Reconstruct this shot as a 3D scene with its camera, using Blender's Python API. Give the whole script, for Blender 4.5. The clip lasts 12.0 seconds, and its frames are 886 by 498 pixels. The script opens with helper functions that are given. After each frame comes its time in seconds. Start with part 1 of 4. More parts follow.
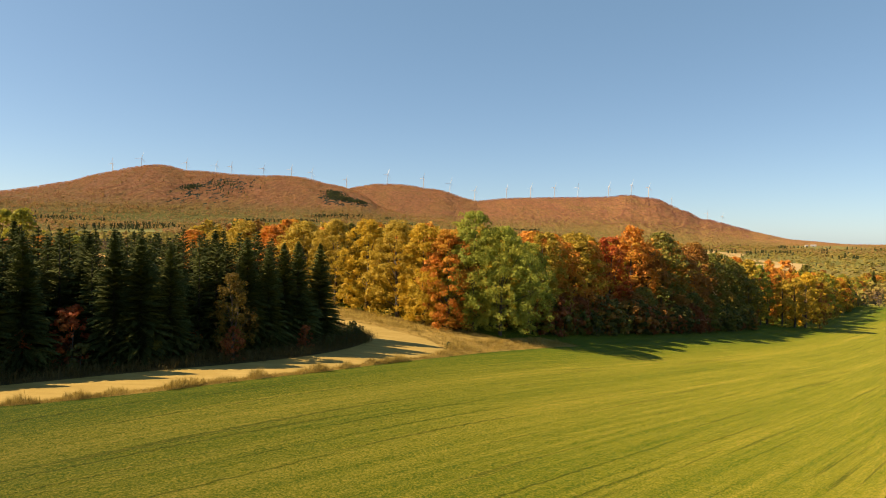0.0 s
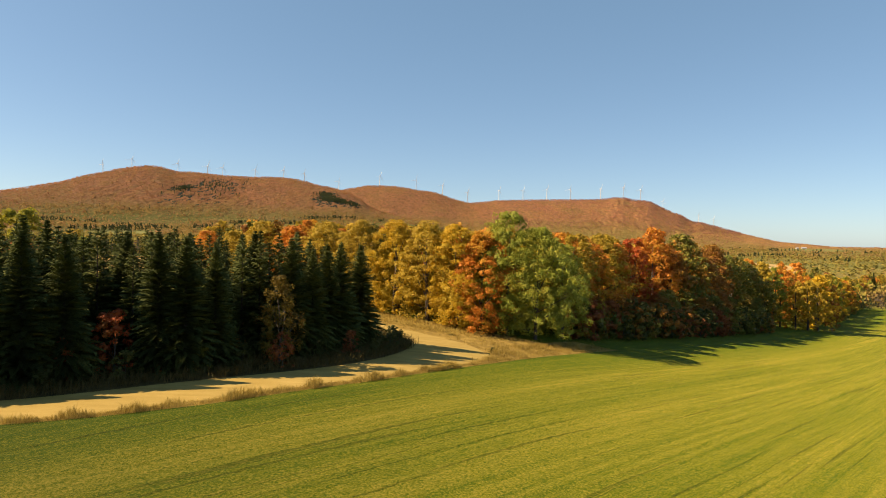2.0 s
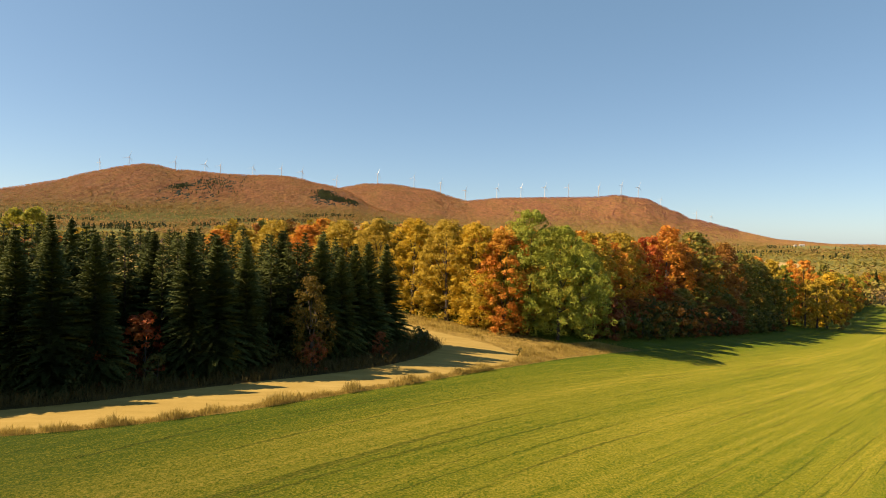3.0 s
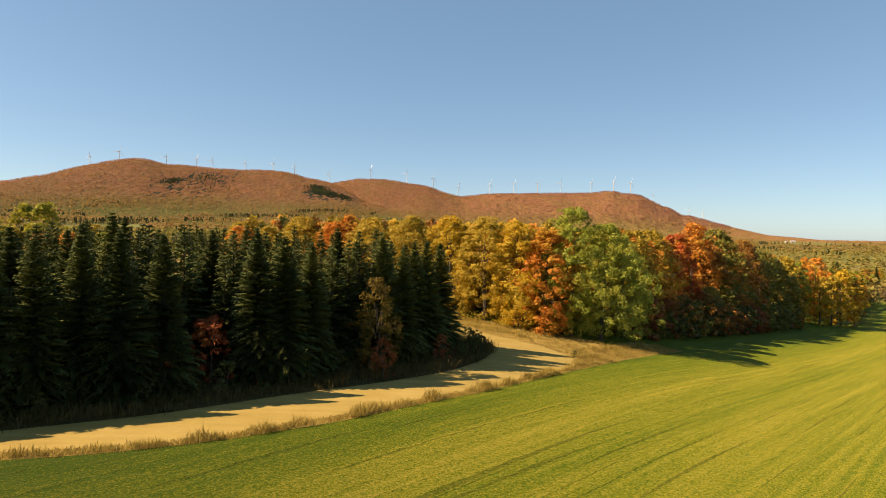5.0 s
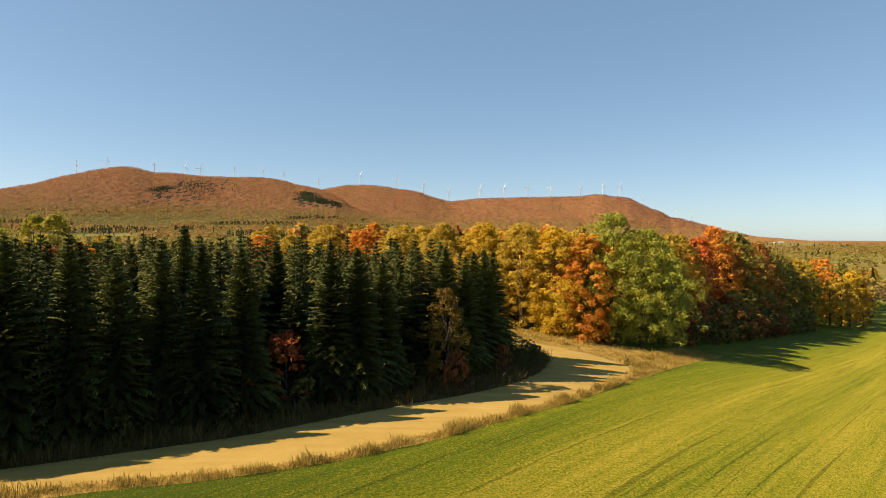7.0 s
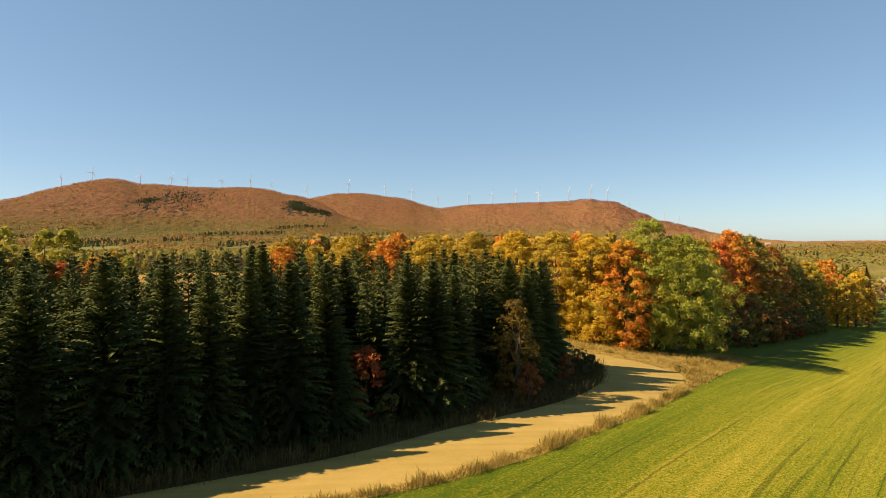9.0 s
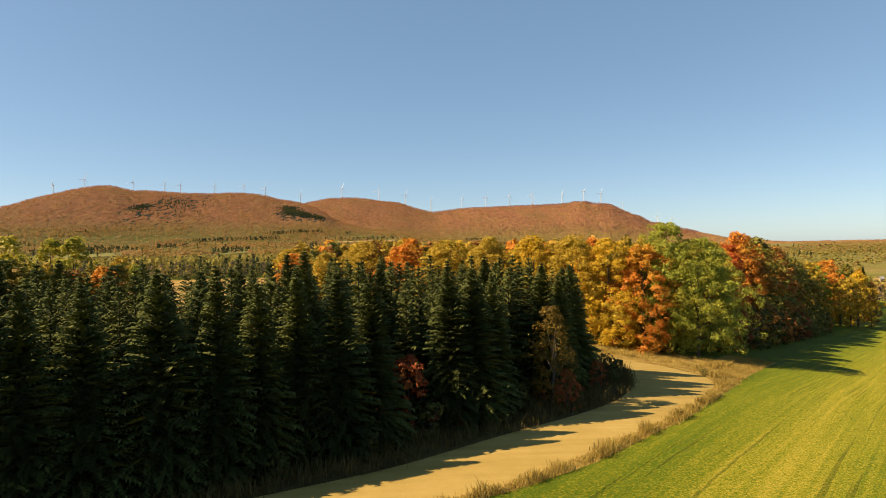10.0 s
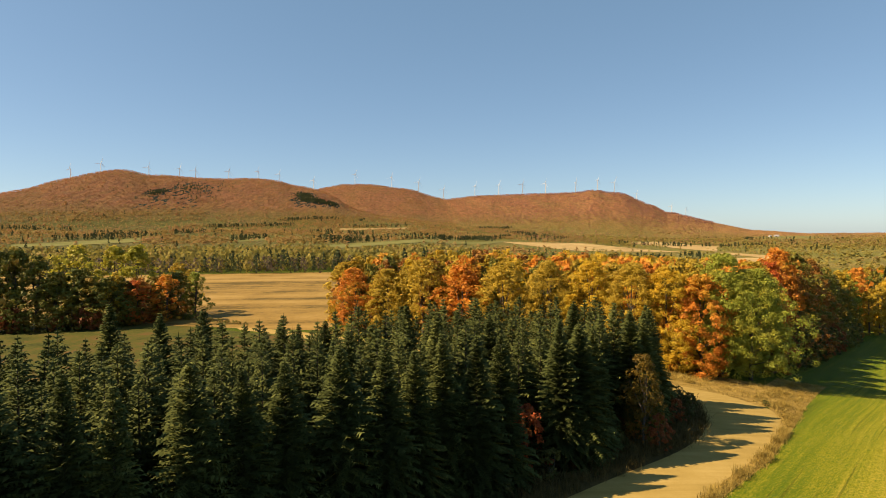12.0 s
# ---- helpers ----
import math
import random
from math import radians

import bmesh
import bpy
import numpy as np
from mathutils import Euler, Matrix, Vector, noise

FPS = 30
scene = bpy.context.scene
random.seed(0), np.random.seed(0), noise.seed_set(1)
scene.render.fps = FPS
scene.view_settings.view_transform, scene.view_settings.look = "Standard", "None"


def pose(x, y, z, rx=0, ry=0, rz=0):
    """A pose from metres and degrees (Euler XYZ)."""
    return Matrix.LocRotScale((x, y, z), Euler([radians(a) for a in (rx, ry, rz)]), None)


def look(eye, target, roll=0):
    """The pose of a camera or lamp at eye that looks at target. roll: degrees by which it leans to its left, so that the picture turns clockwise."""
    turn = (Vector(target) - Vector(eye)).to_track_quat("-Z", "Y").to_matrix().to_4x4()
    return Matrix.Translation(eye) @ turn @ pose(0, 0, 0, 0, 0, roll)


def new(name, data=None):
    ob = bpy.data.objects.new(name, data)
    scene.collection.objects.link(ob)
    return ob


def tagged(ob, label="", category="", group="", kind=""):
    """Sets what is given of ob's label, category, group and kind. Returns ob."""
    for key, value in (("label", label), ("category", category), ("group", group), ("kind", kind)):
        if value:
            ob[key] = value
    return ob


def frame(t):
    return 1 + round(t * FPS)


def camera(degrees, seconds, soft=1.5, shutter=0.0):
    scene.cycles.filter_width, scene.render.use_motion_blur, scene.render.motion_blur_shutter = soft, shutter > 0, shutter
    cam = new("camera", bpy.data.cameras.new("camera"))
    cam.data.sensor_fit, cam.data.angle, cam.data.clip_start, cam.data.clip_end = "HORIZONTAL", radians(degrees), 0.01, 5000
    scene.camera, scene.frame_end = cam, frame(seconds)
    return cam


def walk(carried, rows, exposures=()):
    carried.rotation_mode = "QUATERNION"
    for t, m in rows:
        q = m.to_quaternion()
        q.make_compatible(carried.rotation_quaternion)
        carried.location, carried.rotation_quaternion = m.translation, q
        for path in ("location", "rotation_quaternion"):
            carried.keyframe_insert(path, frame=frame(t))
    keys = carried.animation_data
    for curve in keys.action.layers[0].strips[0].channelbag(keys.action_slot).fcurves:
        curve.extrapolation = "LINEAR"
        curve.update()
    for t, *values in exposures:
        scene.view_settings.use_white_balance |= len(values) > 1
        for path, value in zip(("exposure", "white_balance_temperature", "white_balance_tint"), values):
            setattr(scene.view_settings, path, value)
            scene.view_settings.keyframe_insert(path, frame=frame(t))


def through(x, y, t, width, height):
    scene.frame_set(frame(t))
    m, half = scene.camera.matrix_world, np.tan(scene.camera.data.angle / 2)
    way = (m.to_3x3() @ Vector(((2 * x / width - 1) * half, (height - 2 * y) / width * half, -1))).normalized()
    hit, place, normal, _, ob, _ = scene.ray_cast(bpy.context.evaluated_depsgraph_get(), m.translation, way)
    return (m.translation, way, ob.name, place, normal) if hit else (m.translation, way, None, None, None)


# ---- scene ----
cam = camera(71.1, 12.0, soft=0.8)
PATH = [
    (0, (-2.753, 2.893, 13.088), (-2.74, 4.893, 13.051), 1.0),
    (0.5, (-4.253, 3.578, 13.002), (-4.228, 5.578, 12.973), 1.2),
    (1, (-5.809, 4.285, 12.948), (-5.775, 6.285, 12.921), 1.2),
    (1.5, (-7.563, 5.223, 12.89), (-7.524, 7.222, 12.863), 1.3),
    (2, (-9.135, 6.01, 12.854), (-9.095, 8.009, 12.824), 1.1),
    (2.5, (-10.803, 6.723, 12.885), (-10.761, 8.722, 12.852), 1.1),
    (3, (-12.594, 7.474, 12.958), (-12.546, 9.473, 12.921), 1.0),
    (5, (-19.693, 10.24, 13.178), (-19.618, 12.238, 13.127), 1.1),
    (5.5, (-21.472, 10.623, 13.269), (-21.389, 12.62, 13.218), 1.0),
    (6, (-23.18, 11.133, 13.32), (-23.09, 13.131, 13.273), 0.8),
    (6.5, (-24.862, 11.486, 13.367), (-24.763, 13.483, 13.327), 0.6),
    (7, (-26.563, 11.854, 13.435), (-26.455, 13.85, 13.401), 0.4),
    (9, (-33.359, 12.827, 13.838), (-33.214, 14.822, 13.826), -0.6),
    (9.5, (-35.105, 12.911, 14.021), (-34.95, 14.905, 14.015), -1.0),
    (10, (-36.837, 13.239, 14.228), (-36.672, 15.232, 14.227), -1.2),
    (10.5, (-38.618, 13.586, 15.111), (-38.443, 15.578, 15.095), -0.9),
    (11, (-40.527, 13.498, 16.191), (-40.346, 15.489, 16.161), -0.6),
    (11.5, (-42.789, 12.184, 17.99), (-42.624, 14.177, 17.953), -0.5),
    (12, (-45.782, 8.669, 20.44), (-45.653, 10.664, 20.396), -0.5),
]
walk(cam, [(t, look(eye, target, roll)) for t, eye, target, roll in PATH], [(0, 1.34, 7230, 11), (10.5, 1.32, 7230, 11), (12, 1.25, 7230, 11)])

# ---------------------------------------------------------------- world, sun
SUN_AZ, SUN_EL = -95.0, 39.5          # degrees clockwise from +y, degrees up
world = bpy.data.worlds.new("world")
scene.world = world
world.use_nodes = True
wn = world.node_tree.nodes
sky = wn.new("ShaderNodeTexSky")
sky.sky_type, sky.sun_disc = "NISHITA", False
sky.sun_elevation, sky.sun_rotation = radians(SUN_EL), radians(SUN_AZ)
sky.air_density, sky.dust_density, sky.ozone_density = 0.75, 0.55, 1.6
sky.altitude = 300
veil = wn.new("ShaderNodeMix")          # thin high haze evens the sky out
veil.data_type = "RGBA"
veil.inputs[0].default_value = 0.38
veil.inputs[7].default_value = (1.28, 2.75, 4.3, 1)
world.node_tree.links.new(sky.outputs[0], veil.inputs[6])
world.node_tree.links.new(veil.outputs[2], wn["Background"].inputs[0])
wn["Background"].inputs[1].default_value = 0.0635
sun = new("sun", bpy.data.lights.new("sun", "SUN"))
sun.data.energy, sun.data.angle, sun.data.color = 5.0, radians(0.53), (1.0, 0.785, 0.53)
sd = Vector((math.sin(radians(SUN_AZ)) * math.cos(radians(SUN_EL)), math.cos(radians(SUN_AZ)) * math.cos(radians(SUN_EL)), math.sin(radians(SUN_EL))))
sun.matrix_world = look(tuple(sd * 100), (0, 0, 0))


# ---------------------------------------------------------------- materials
def material(name):
    m = bpy.data.materials.new(name)
    m.use_nodes = True
    return m, m.node_tree.nodes, m.node_tree.links, m.node_tree.nodes["Principled BSDF"]


def ramp(nodes, stops):
    r = nodes.new("ShaderNodeValToRGB")
    el = r.color_ramp.elements
    while len(el) < len(stops):
        el.new(0.5)
    for e, (p, c) in zip(el, stops):
        e.position, e.color = p, (*c, 1)
    return r


def ramp_of(nodes, links, value, stops):
    r = ramp(nodes, stops)
    links.new(value, r.inputs[0])
    return r.outputs[0]


def noise_tex(nodes, links, scale, detail=4.0, vec=None, rough=0.55):
    n = nodes.new("ShaderNodeTexNoise")
    n.inputs["Scale"].default_value, n.inputs["Detail"].default_value, n.inputs["Roughness"].default_value = scale, detail, rough
    if vec is None:
        vec = nodes.new("ShaderNodeNewGeometry").outputs["Position"]
    links.new(vec, n.inputs["Vector"])
    return n


def mixed(nodes, links, fac, a, b, kind="MIX"):
    m = nodes.new("ShaderNodeMix")
    m.data_type, m.blend_type = "RGBA", kind
    for sock, v in ((m.inputs[0], fac), (m.inputs[6], a), (m.inputs[7], b)):
        if isinstance(v, (float, int)):
            sock.default_value = v
        elif isinstance(v, tuple):
            sock.default_value = (*v, 1)
        else:
            links.new(v, sock)
    return m.outputs[2]


def bump(nodes, links, bsdf, height, strength, distance):
    b = nodes.new("ShaderNodeBump")
    b.inputs["Strength"].default_value, b.inputs["Distance"].default_value = strength, distance
    links.new(height, b.inputs["Height"])
    links.new(b.outputs[0], bsdf.inputs["Normal"])


def leaf_material(name, dark, mid, light, through=0.3, rough=0.6, gloss=0.2, other=None):
    """Leaves: tint by clump and by tree, some light shining through."""
    m, n, l, p = material(name)
    geo, info = n.new("ShaderNodeNewGeometry"), n.new("ShaderNodeObjectInfo")
    r = ramp(n, [(0.0, dark), (0.5, mid), (1.0, light)])
    add = n.new("ShaderNodeMath")
    add.operation = "MULTIPLY_ADD"
    l.new(info.outputs["Random"], add.inputs[0])
    add.inputs[1].default_value = 0.3
    sc = n.new("ShaderNodeMath")
    sc.operation = "MULTIPLY"
    l.new(geo.outputs["Random Per Island"], sc.inputs[0])
    sc.inputs[1].default_value = 0.4
    l.new(sc.outputs[0], add.inputs[2])
    big = noise_tex(n, l, 0.35, 2.0)
    add2 = n.new("ShaderNodeMath")
    add2.operation = "MULTIPLY_ADD"
    l.new(big.outputs[0], add2.inputs[0])
    add2.inputs[1].default_value = 0.6
    l.new(add.outputs[0], add2.inputs[2])
    sub = n.new("ShaderNodeMath")
    sub.operation = "SUBTRACT"
    l.new(add2.outputs[0], sub.inputs[0])
    sub.inputs[1].default_value = 0.18
    l.new(sub.outputs[0], r.inputs[0])
    tone = r.outputs[0]
    if other:
        blot = noise_tex(n, l, 0.28, 3.0, None, 0.6)
        tone = mixed(n, l, ramp_of(n, l, blot.outputs[0], [(0.50, (0, 0, 0)), (0.62, (0.85, 0.85, 0.85))]), tone, mixed(n, l, 0.5, tone, other))
    l.new(tone, p.inputs["Base Color"])
    p.inputs["Roughness"].default_value = rough
    p.inputs["Specular IOR Level"].default_value = gloss
    t = n.new("ShaderNodeBsdfTranslucent")
    l.new(tone, t.inputs[0])
    mix = n.new("ShaderNodeMixShader")
    mix.inputs[0].default_value = through
    l.new(p.outputs[0], mix.inputs[1])
    l.new(t.outputs[0], mix.inputs[2])
    l.new(mix.outputs[0], n["Material Output"].inputs[0])
    return m


LEAF = {
    "yellow": leaf_material("yellow_leaves", (0.335, 0.206, 0.018), (0.510, 0.335, 0.026), (0.619, 0.444, 0.053), 0.36, other=(0.334, 0.297, 0.037)),
    "gold": leaf_material("golden_green_leaves", (0.206, 0.150, 0.019), (0.370, 0.258, 0.028), (0.523, 0.370, 0.048), 0.34, other=(0.305, 0.213, 0.027)),
    "orange": leaf_material("orange_leaves", (0.368, 0.120, 0.016), (0.523, 0.196, 0.027), (0.629, 0.323, 0.048), 0.34, other=(0.463, 0.352, 0.037)),
    "red": leaf_material("red_leaves", (0.297, 0.057, 0.018), (0.446, 0.100, 0.022), (0.528, 0.197, 0.034), 0.34, other=(0.542, 0.227, 0.026)),
    "green": leaf_material("green_leaves", (0.117, 0.144, 0.019), (0.225, 0.252, 0.033), (0.378, 0.378, 0.057), 0.34, other=(0.366, 0.290, 0.032)),
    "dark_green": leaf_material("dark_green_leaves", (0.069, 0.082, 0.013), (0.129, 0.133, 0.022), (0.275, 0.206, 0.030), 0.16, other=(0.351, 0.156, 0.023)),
    # red leaves darkened so the colour carries shade
    "dull_red": leaf_material("shade_red_leaves", (0.133, 0.039, 0.014), (0.218, 0.066, 0.020), (0.312, 0.117, 0.027), 0.16),
    "tan_gold": leaf_material("tan_gold_leaves", (0.097, 0.063, 0.010), (0.184, 0.126, 0.017), (0.271, 0.193, 0.029), 0.3, other=(0.126, 0.058, 0.014)),
    # green leaves darkened to stand for shade near the ground
    "shade_green": leaf_material("shade_green_leaves", (0.039, 0.047, 0.012), (0.070, 0.074, 0.016), (0.117, 0.101, 0.023), 0.2),
    # maple red toned down for the spruces' shade
    "bush_red": leaf_material("shade_bush_red_leaves", (0.172, 0.035, 0.012), (0.281, 0.062, 0.019), (0.390, 0.125, 0.027), 0.25, other=(0.234, 0.109, 0.016)),
    "lime": leaf_material("lime_yellow_leaves", (0.188, 0.186, 0.024), (0.318, 0.296, 0.033), (0.434, 0.385, 0.057), 0.34, other=(0.390, 0.281, 0.031)),
    # rust leaves, darkened to give the shade of the wood's edge
    "rust": leaf_material("shade_rust_leaves", (0.156, 0.062, 0.012), (0.257, 0.105, 0.019), (0.374, 0.187, 0.031), 0.16, other=(0.234, 0.156, 0.023)),
}
SPRUCE = leaf_material("spruce_needles", (0.034, 0.044, 0.016), (0.073, 0.089, 0.026), (0.196, 0.203, 0.058), 0.08, 0.75, 0.06)


def bark(name, a, b):
    m, n, l, p = material(name)
    t = noise_tex(n, l, 6.0, 6.0)
    r = ramp(n, [(0.3, a), (0.7, b)])
    l.new(t.outputs[0], r.inputs[0])
    l.new(r.outputs[0], p.inputs["Base Color"])
    p.inputs["Roughness"].default_value = 0.9
    bump(n, l, p, t.outputs[0], 0.6, 0.05)
    return m


DARK_BARK = bark("dark_spruce_bark", (0.023, 0.019, 0.014), (0.070, 0.055, 0.039))
BARK = bark("grey_brown_bark", (0.039, 0.030, 0.022), (0.094, 0.074, 0.055))


def ground_material():
    """Grass close by, mixed woodland floor in the valley, autumn forest on the mountain."""
    m, n, l, p = material("land")
    geo = n.new("ShaderNodeNewGeometry")
    pos = geo.outputs["Position"]
    sep = n.new("ShaderNodeSeparateXYZ")
    l.new(pos, sep.inputs[0])
    # mown rows run along (0.69, 0.72)
    across = n.new("ShaderNodeVectorMath")
    across.operation = "DOT_PRODUCT"
    l.new(pos, across.inputs[0])
    across.inputs[1].default_value = (0.72, -0.69, 0)
    wob = noise_tex(n, l, 0.02, 2.0)
    row = n.new("ShaderNodeMath")
    row.operation = "MULTIPLY_ADD"
    l.new(wob.outputs[0], row.inputs[0])
    row.inputs[1].default_value = 1.2
    l.new(across.outputs["Value"], row.inputs[2])
    along = n.new("ShaderNodeVectorMath")
    along.operation = "DOT_PRODUCT"
    l.new(pos, along.inputs[0])
    along.inputs[1].default_value = (0.69, 0.72, 0)
    comb = n.new("ShaderNodeCombineXYZ")
    l.new(row.outputs[0], comb.inputs[0])
    sl = n.new("ShaderNodeMath")
    sl.operation = "MULTIPLY"
    l.new(along.outputs["Value"], sl.inputs[0])
    sl.inputs[1].default_value = 0.014
    l.new(sl.outputs[0], comb.inputs[1])
    wide = noise_tex(n, l, 0.22, 3.0, comb.outputs[0])
    fine = noise_tex(n, l, 2.0, 3.0, comb.outputs[0], 0.7)
    comb2 = n.new("ShaderNodeCombineXYZ")
    l.new(row.outputs[0], comb2.inputs[0])
    sl2 = n.new("ShaderNodeMath")
    sl2.operation = "MULTIPLY"
    l.new(along.outputs["Value"], sl2.inputs[0])
    sl2.inputs[1].default_value = 0.009
    l.new(sl2.outputs[0], comb2.inputs[1])
    furrow = noise_tex(n, l, 2.6, 2.0, comb2.outputs[0], 0.5)
    tuft = noise_tex(n, l, 7.0, 6.0, None, 0.85)
    grass = ramp(n, [(0.385, (0.038, 0.069, 0.003)), (0.46, (0.125, 0.126, 0.006)), (0.55, (0.268, 0.208, 0.037))])
    s1 = mixed(n, l, 0.6, wide.outputs[0], fine.outputs[0])
    s2 = mixed(n, l, 0.74, s1, tuft.outputs[0])
    strawy = n.new("ShaderNodeMapRange")
    l.new(row.outputs[0], strawy.inputs[0])
    strawy.inputs[1].default_value, strawy.inputs[2].default_value = -60, 0
    lush = ramp_of(n, l, strawy.outputs[0], [(0.10, (0.40, 0.40, 0.40)), (0.18, (0.425, 0.425, 0.425)), (0.27, (0.465, 0.465, 0.465)), (0.36, (0.44, 0.44, 0.44)), (0.46, (0.455, 0.455, 0.455)), (0.62, (0.442, 0.442, 0.442)), (1.0, (0.46, 0.46, 0.46))])
    s3 = n.new("ShaderNodeMath")
    s3.operation = "ADD"
    l.new(s2, s3.inputs[0])
    shift = n.new("ShaderNodeMath")
    shift.operation = "SUBTRACT"
    l.new(lush, shift.inputs[0])
    shift.inputs[1].default_value = 0.5
    l.new(shift.outputs[0], s3.inputs[1])
    l.new(s3.outputs[0], grass.inputs[0])
    # valley floor
    patch = noise_tex(n, l, 0.006, 5.0)
    valley = ramp(n, [(0.32, (0.115, 0.120, 0.029)), (0.45, (0.146, 0.142, 0.035)), (0.6, (0.164, 0.140, 0.040)), (0.75, (0.203, 0.160, 0.056))])
    l.new(patch.outputs[0], valley.inputs[0])
    crown = noise_tex(n, l, 0.06, 6.0, None, 0.7)
    v2 = mixed(n, l, 0.7, valley.outputs[0], ramp_of(n, l, crown.outputs[0], [(0.3, (0.5, 0.5, 0.5)), (0.7, (1.25, 1.2, 1.1))]), "MULTIPLY")
    # mountain forest
    cell = n.new("ShaderNodeTexVoronoi")
    cell.inputs["Scale"].default_value = 0.10
    flat = n.new("ShaderNodeVectorMath")
    flat.operation = "MULTIPLY"
    l.new(pos, flat.inputs[0])
    flat.inputs[1].default_value = (1.0, 0.2, 1.0)
    l.new(flat.outputs[0], cell.inputs["Vector"])
    grain = noise_tex(n, l, 0.12, 4.0, flat.outputs[0], 0.7)
    streak = noise_tex(n, l, 0.0075, 6.0, flat.outputs[0], 0.6)
    hill = ramp(n, [(0.32, (0.224, 0.133, 0.054)), (0.44, (0.268, 0.139, 0.060)), (0.56, (0.276, 0.129, 0.066)), (0.70, (0.231, 0.133, 0.054))])
    l.new(streak.outputs[0], hill.inputs[0])
    tint = n.new("ShaderNodeSeparateColor")
    l.new(cell.outputs["Color"], tint.inputs[0])
    single = ramp_of(n, l, tint.outputs[0], [(0.0, (0.30, 0.40, 0.34)), (0.18, (0.68, 0.75, 0.62)), (0.55, (1.0, 1.0, 1.0)), (1.0, (1.5, 1.42, 1.2))])
    # yellower woods on the lower slopes
    lowland = n.new("ShaderNodeMath")
    lowland.operation = "MULTIPLY_ADD"
    l.new(grain.outputs[0], lowland.inputs[0])
    lowland.inputs[1].default_value = 210
    l.new(sep.outputs[2], lowland.inputs[2])
    foot = n.new("ShaderNodeMapRange")
    l.new(lowland.outputs[0], foot.inputs[0])
    foot.inputs[1].default_value, foot.inputs[2].default_value, foot.inputs[3].default_value, foot.inputs[4].default_value = 170, 270, 0.55, 0.0
    slope = mixed(n, l, foot.outputs[0], hill.outputs[0], (0.211, 0.133, 0.039))
    hs = mixed(n, l, 0.45, slope, single, "MULTIPLY")
    # evergreen stands on the slopes, the hollows' shade mixed into their dark colour
    green = 0.0
    for cx, cy, size in ((-1007, 2524, 26), (-930, 2640, 110), (-480, 2760, 40), (-442, 2665, 40), (-396, 2665, 34), (-345, 2680, 26)):
        away = n.new("ShaderNodeVectorMath")
        away.operation = "DISTANCE"
        l.new(flat.outputs[0], away.inputs[0])
        away.inputs[1].default_value = (cx, cy * 0.2, H(cx, cy))
        mr = n.new("ShaderNodeMapRange")
        l.new(away.outputs["Value"], mr.inputs[0])
        mr.inputs[1].default_value, mr.inputs[2].default_value, mr.inputs[3].default_value, mr.inputs[4].default_value = size * 1.4, size * 0.3, 0.0, 0.95 if size < 100 else 0.3
        mx = n.new("ShaderNodeMath")
        mx.operation = "MAXIMUM"
        l.new(mr.outputs[0], mx.inputs[0])
        if isinstance(green, float):
            mx.inputs[1].default_value = green
        else:
            l.new(green, mx.inputs[1])
        green = mx.outputs[0]
    pick = n.new("ShaderNodeMath")
    pick.operation = "LESS_THAN"
    l.new(tint.outputs[1], pick.inputs[0])
    l.new(green, pick.inputs[1])
    h1 = mixed(n, l, pick.outputs[0], hs, (0.027, 0.045, 0.035))
    h2 = mixed(n, l, 0.25, h1, ramp_of(n, l, grain.outputs[0], [(0.3, (0.35, 0.35, 0.35)), (0.7, (1.3, 1.28, 1.2))]), "MULTIPLY")
    up = n.new("ShaderNodeMapRange")
    l.new(sep.outputs[2], up.inputs[0])
    up.inputs[1].default_value, up.inputs[2].default_value = 65, 140
    far = n.new("ShaderNodeMapRange")
    dist = n.new("ShaderNodeVectorMath")
    dist.operation = "LENGTH"
    l.new(pos, dist.inputs[0])
    away = n.new("ShaderNodeMapRange")
    l.new(dist.outputs["Value"], away.inputs[0])
    away.inputs[1].default_value, away.inputs[2].default_value = 2600, 3400
    either = n.new("ShaderNodeMath")
    either.operation = "MAXIMUM"
    l.new(up.outputs[0], either.inputs[0])
    l.new(away.outputs[0], either.inputs[1])
    land = mixed(n, l, either.outputs[0], v2, h2)
    l.new(dist.outputs["Value"], far.inputs[0])
    far.inputs[1].default_value, far.inputs[2].default_value = 420, 460
    # dark furrow lines, with the stubble rows' shadow painted into them
    furrow_shade = ramp_of(n, l, furrow.outputs[0], [(0.34, (0.40, 0.46, 0.36)), (0.375, (1, 1, 1))])
    near = mixed(n, l, 0.7, grass.outputs[0], furrow_shade, "MULTIPLY")
    l.new(mixed(n, l, far.outputs[0], near, land), p.inputs["Base Color"])
    p.inputs["Roughness"].default_value = 0.95
    p.inputs["Diffuse Roughness"].default_value = 1.0
    p.inputs["Specular IOR Level"].default_value = 0.1
    b1 = n.new("ShaderNodeBump")
    b1.inputs["Strength"].default_value, b1.inputs["Distance"].default_value = 0.6, 0.12
    l.new(tuft.outputs[0], b1.inputs["Height"])
    b2 = n.new("ShaderNodeBump")
    b2.inputs["Distance"].default_value = 14.0
    l.new(far.outputs[0], b2.inputs["Strength"])
    l.new(grain.outputs[0], b2.inputs["Height"])
    l.new(b1.outputs[0], b2.inputs["Normal"])
    l.new(b2.outputs[0], p.inputs["Normal"])
    return m


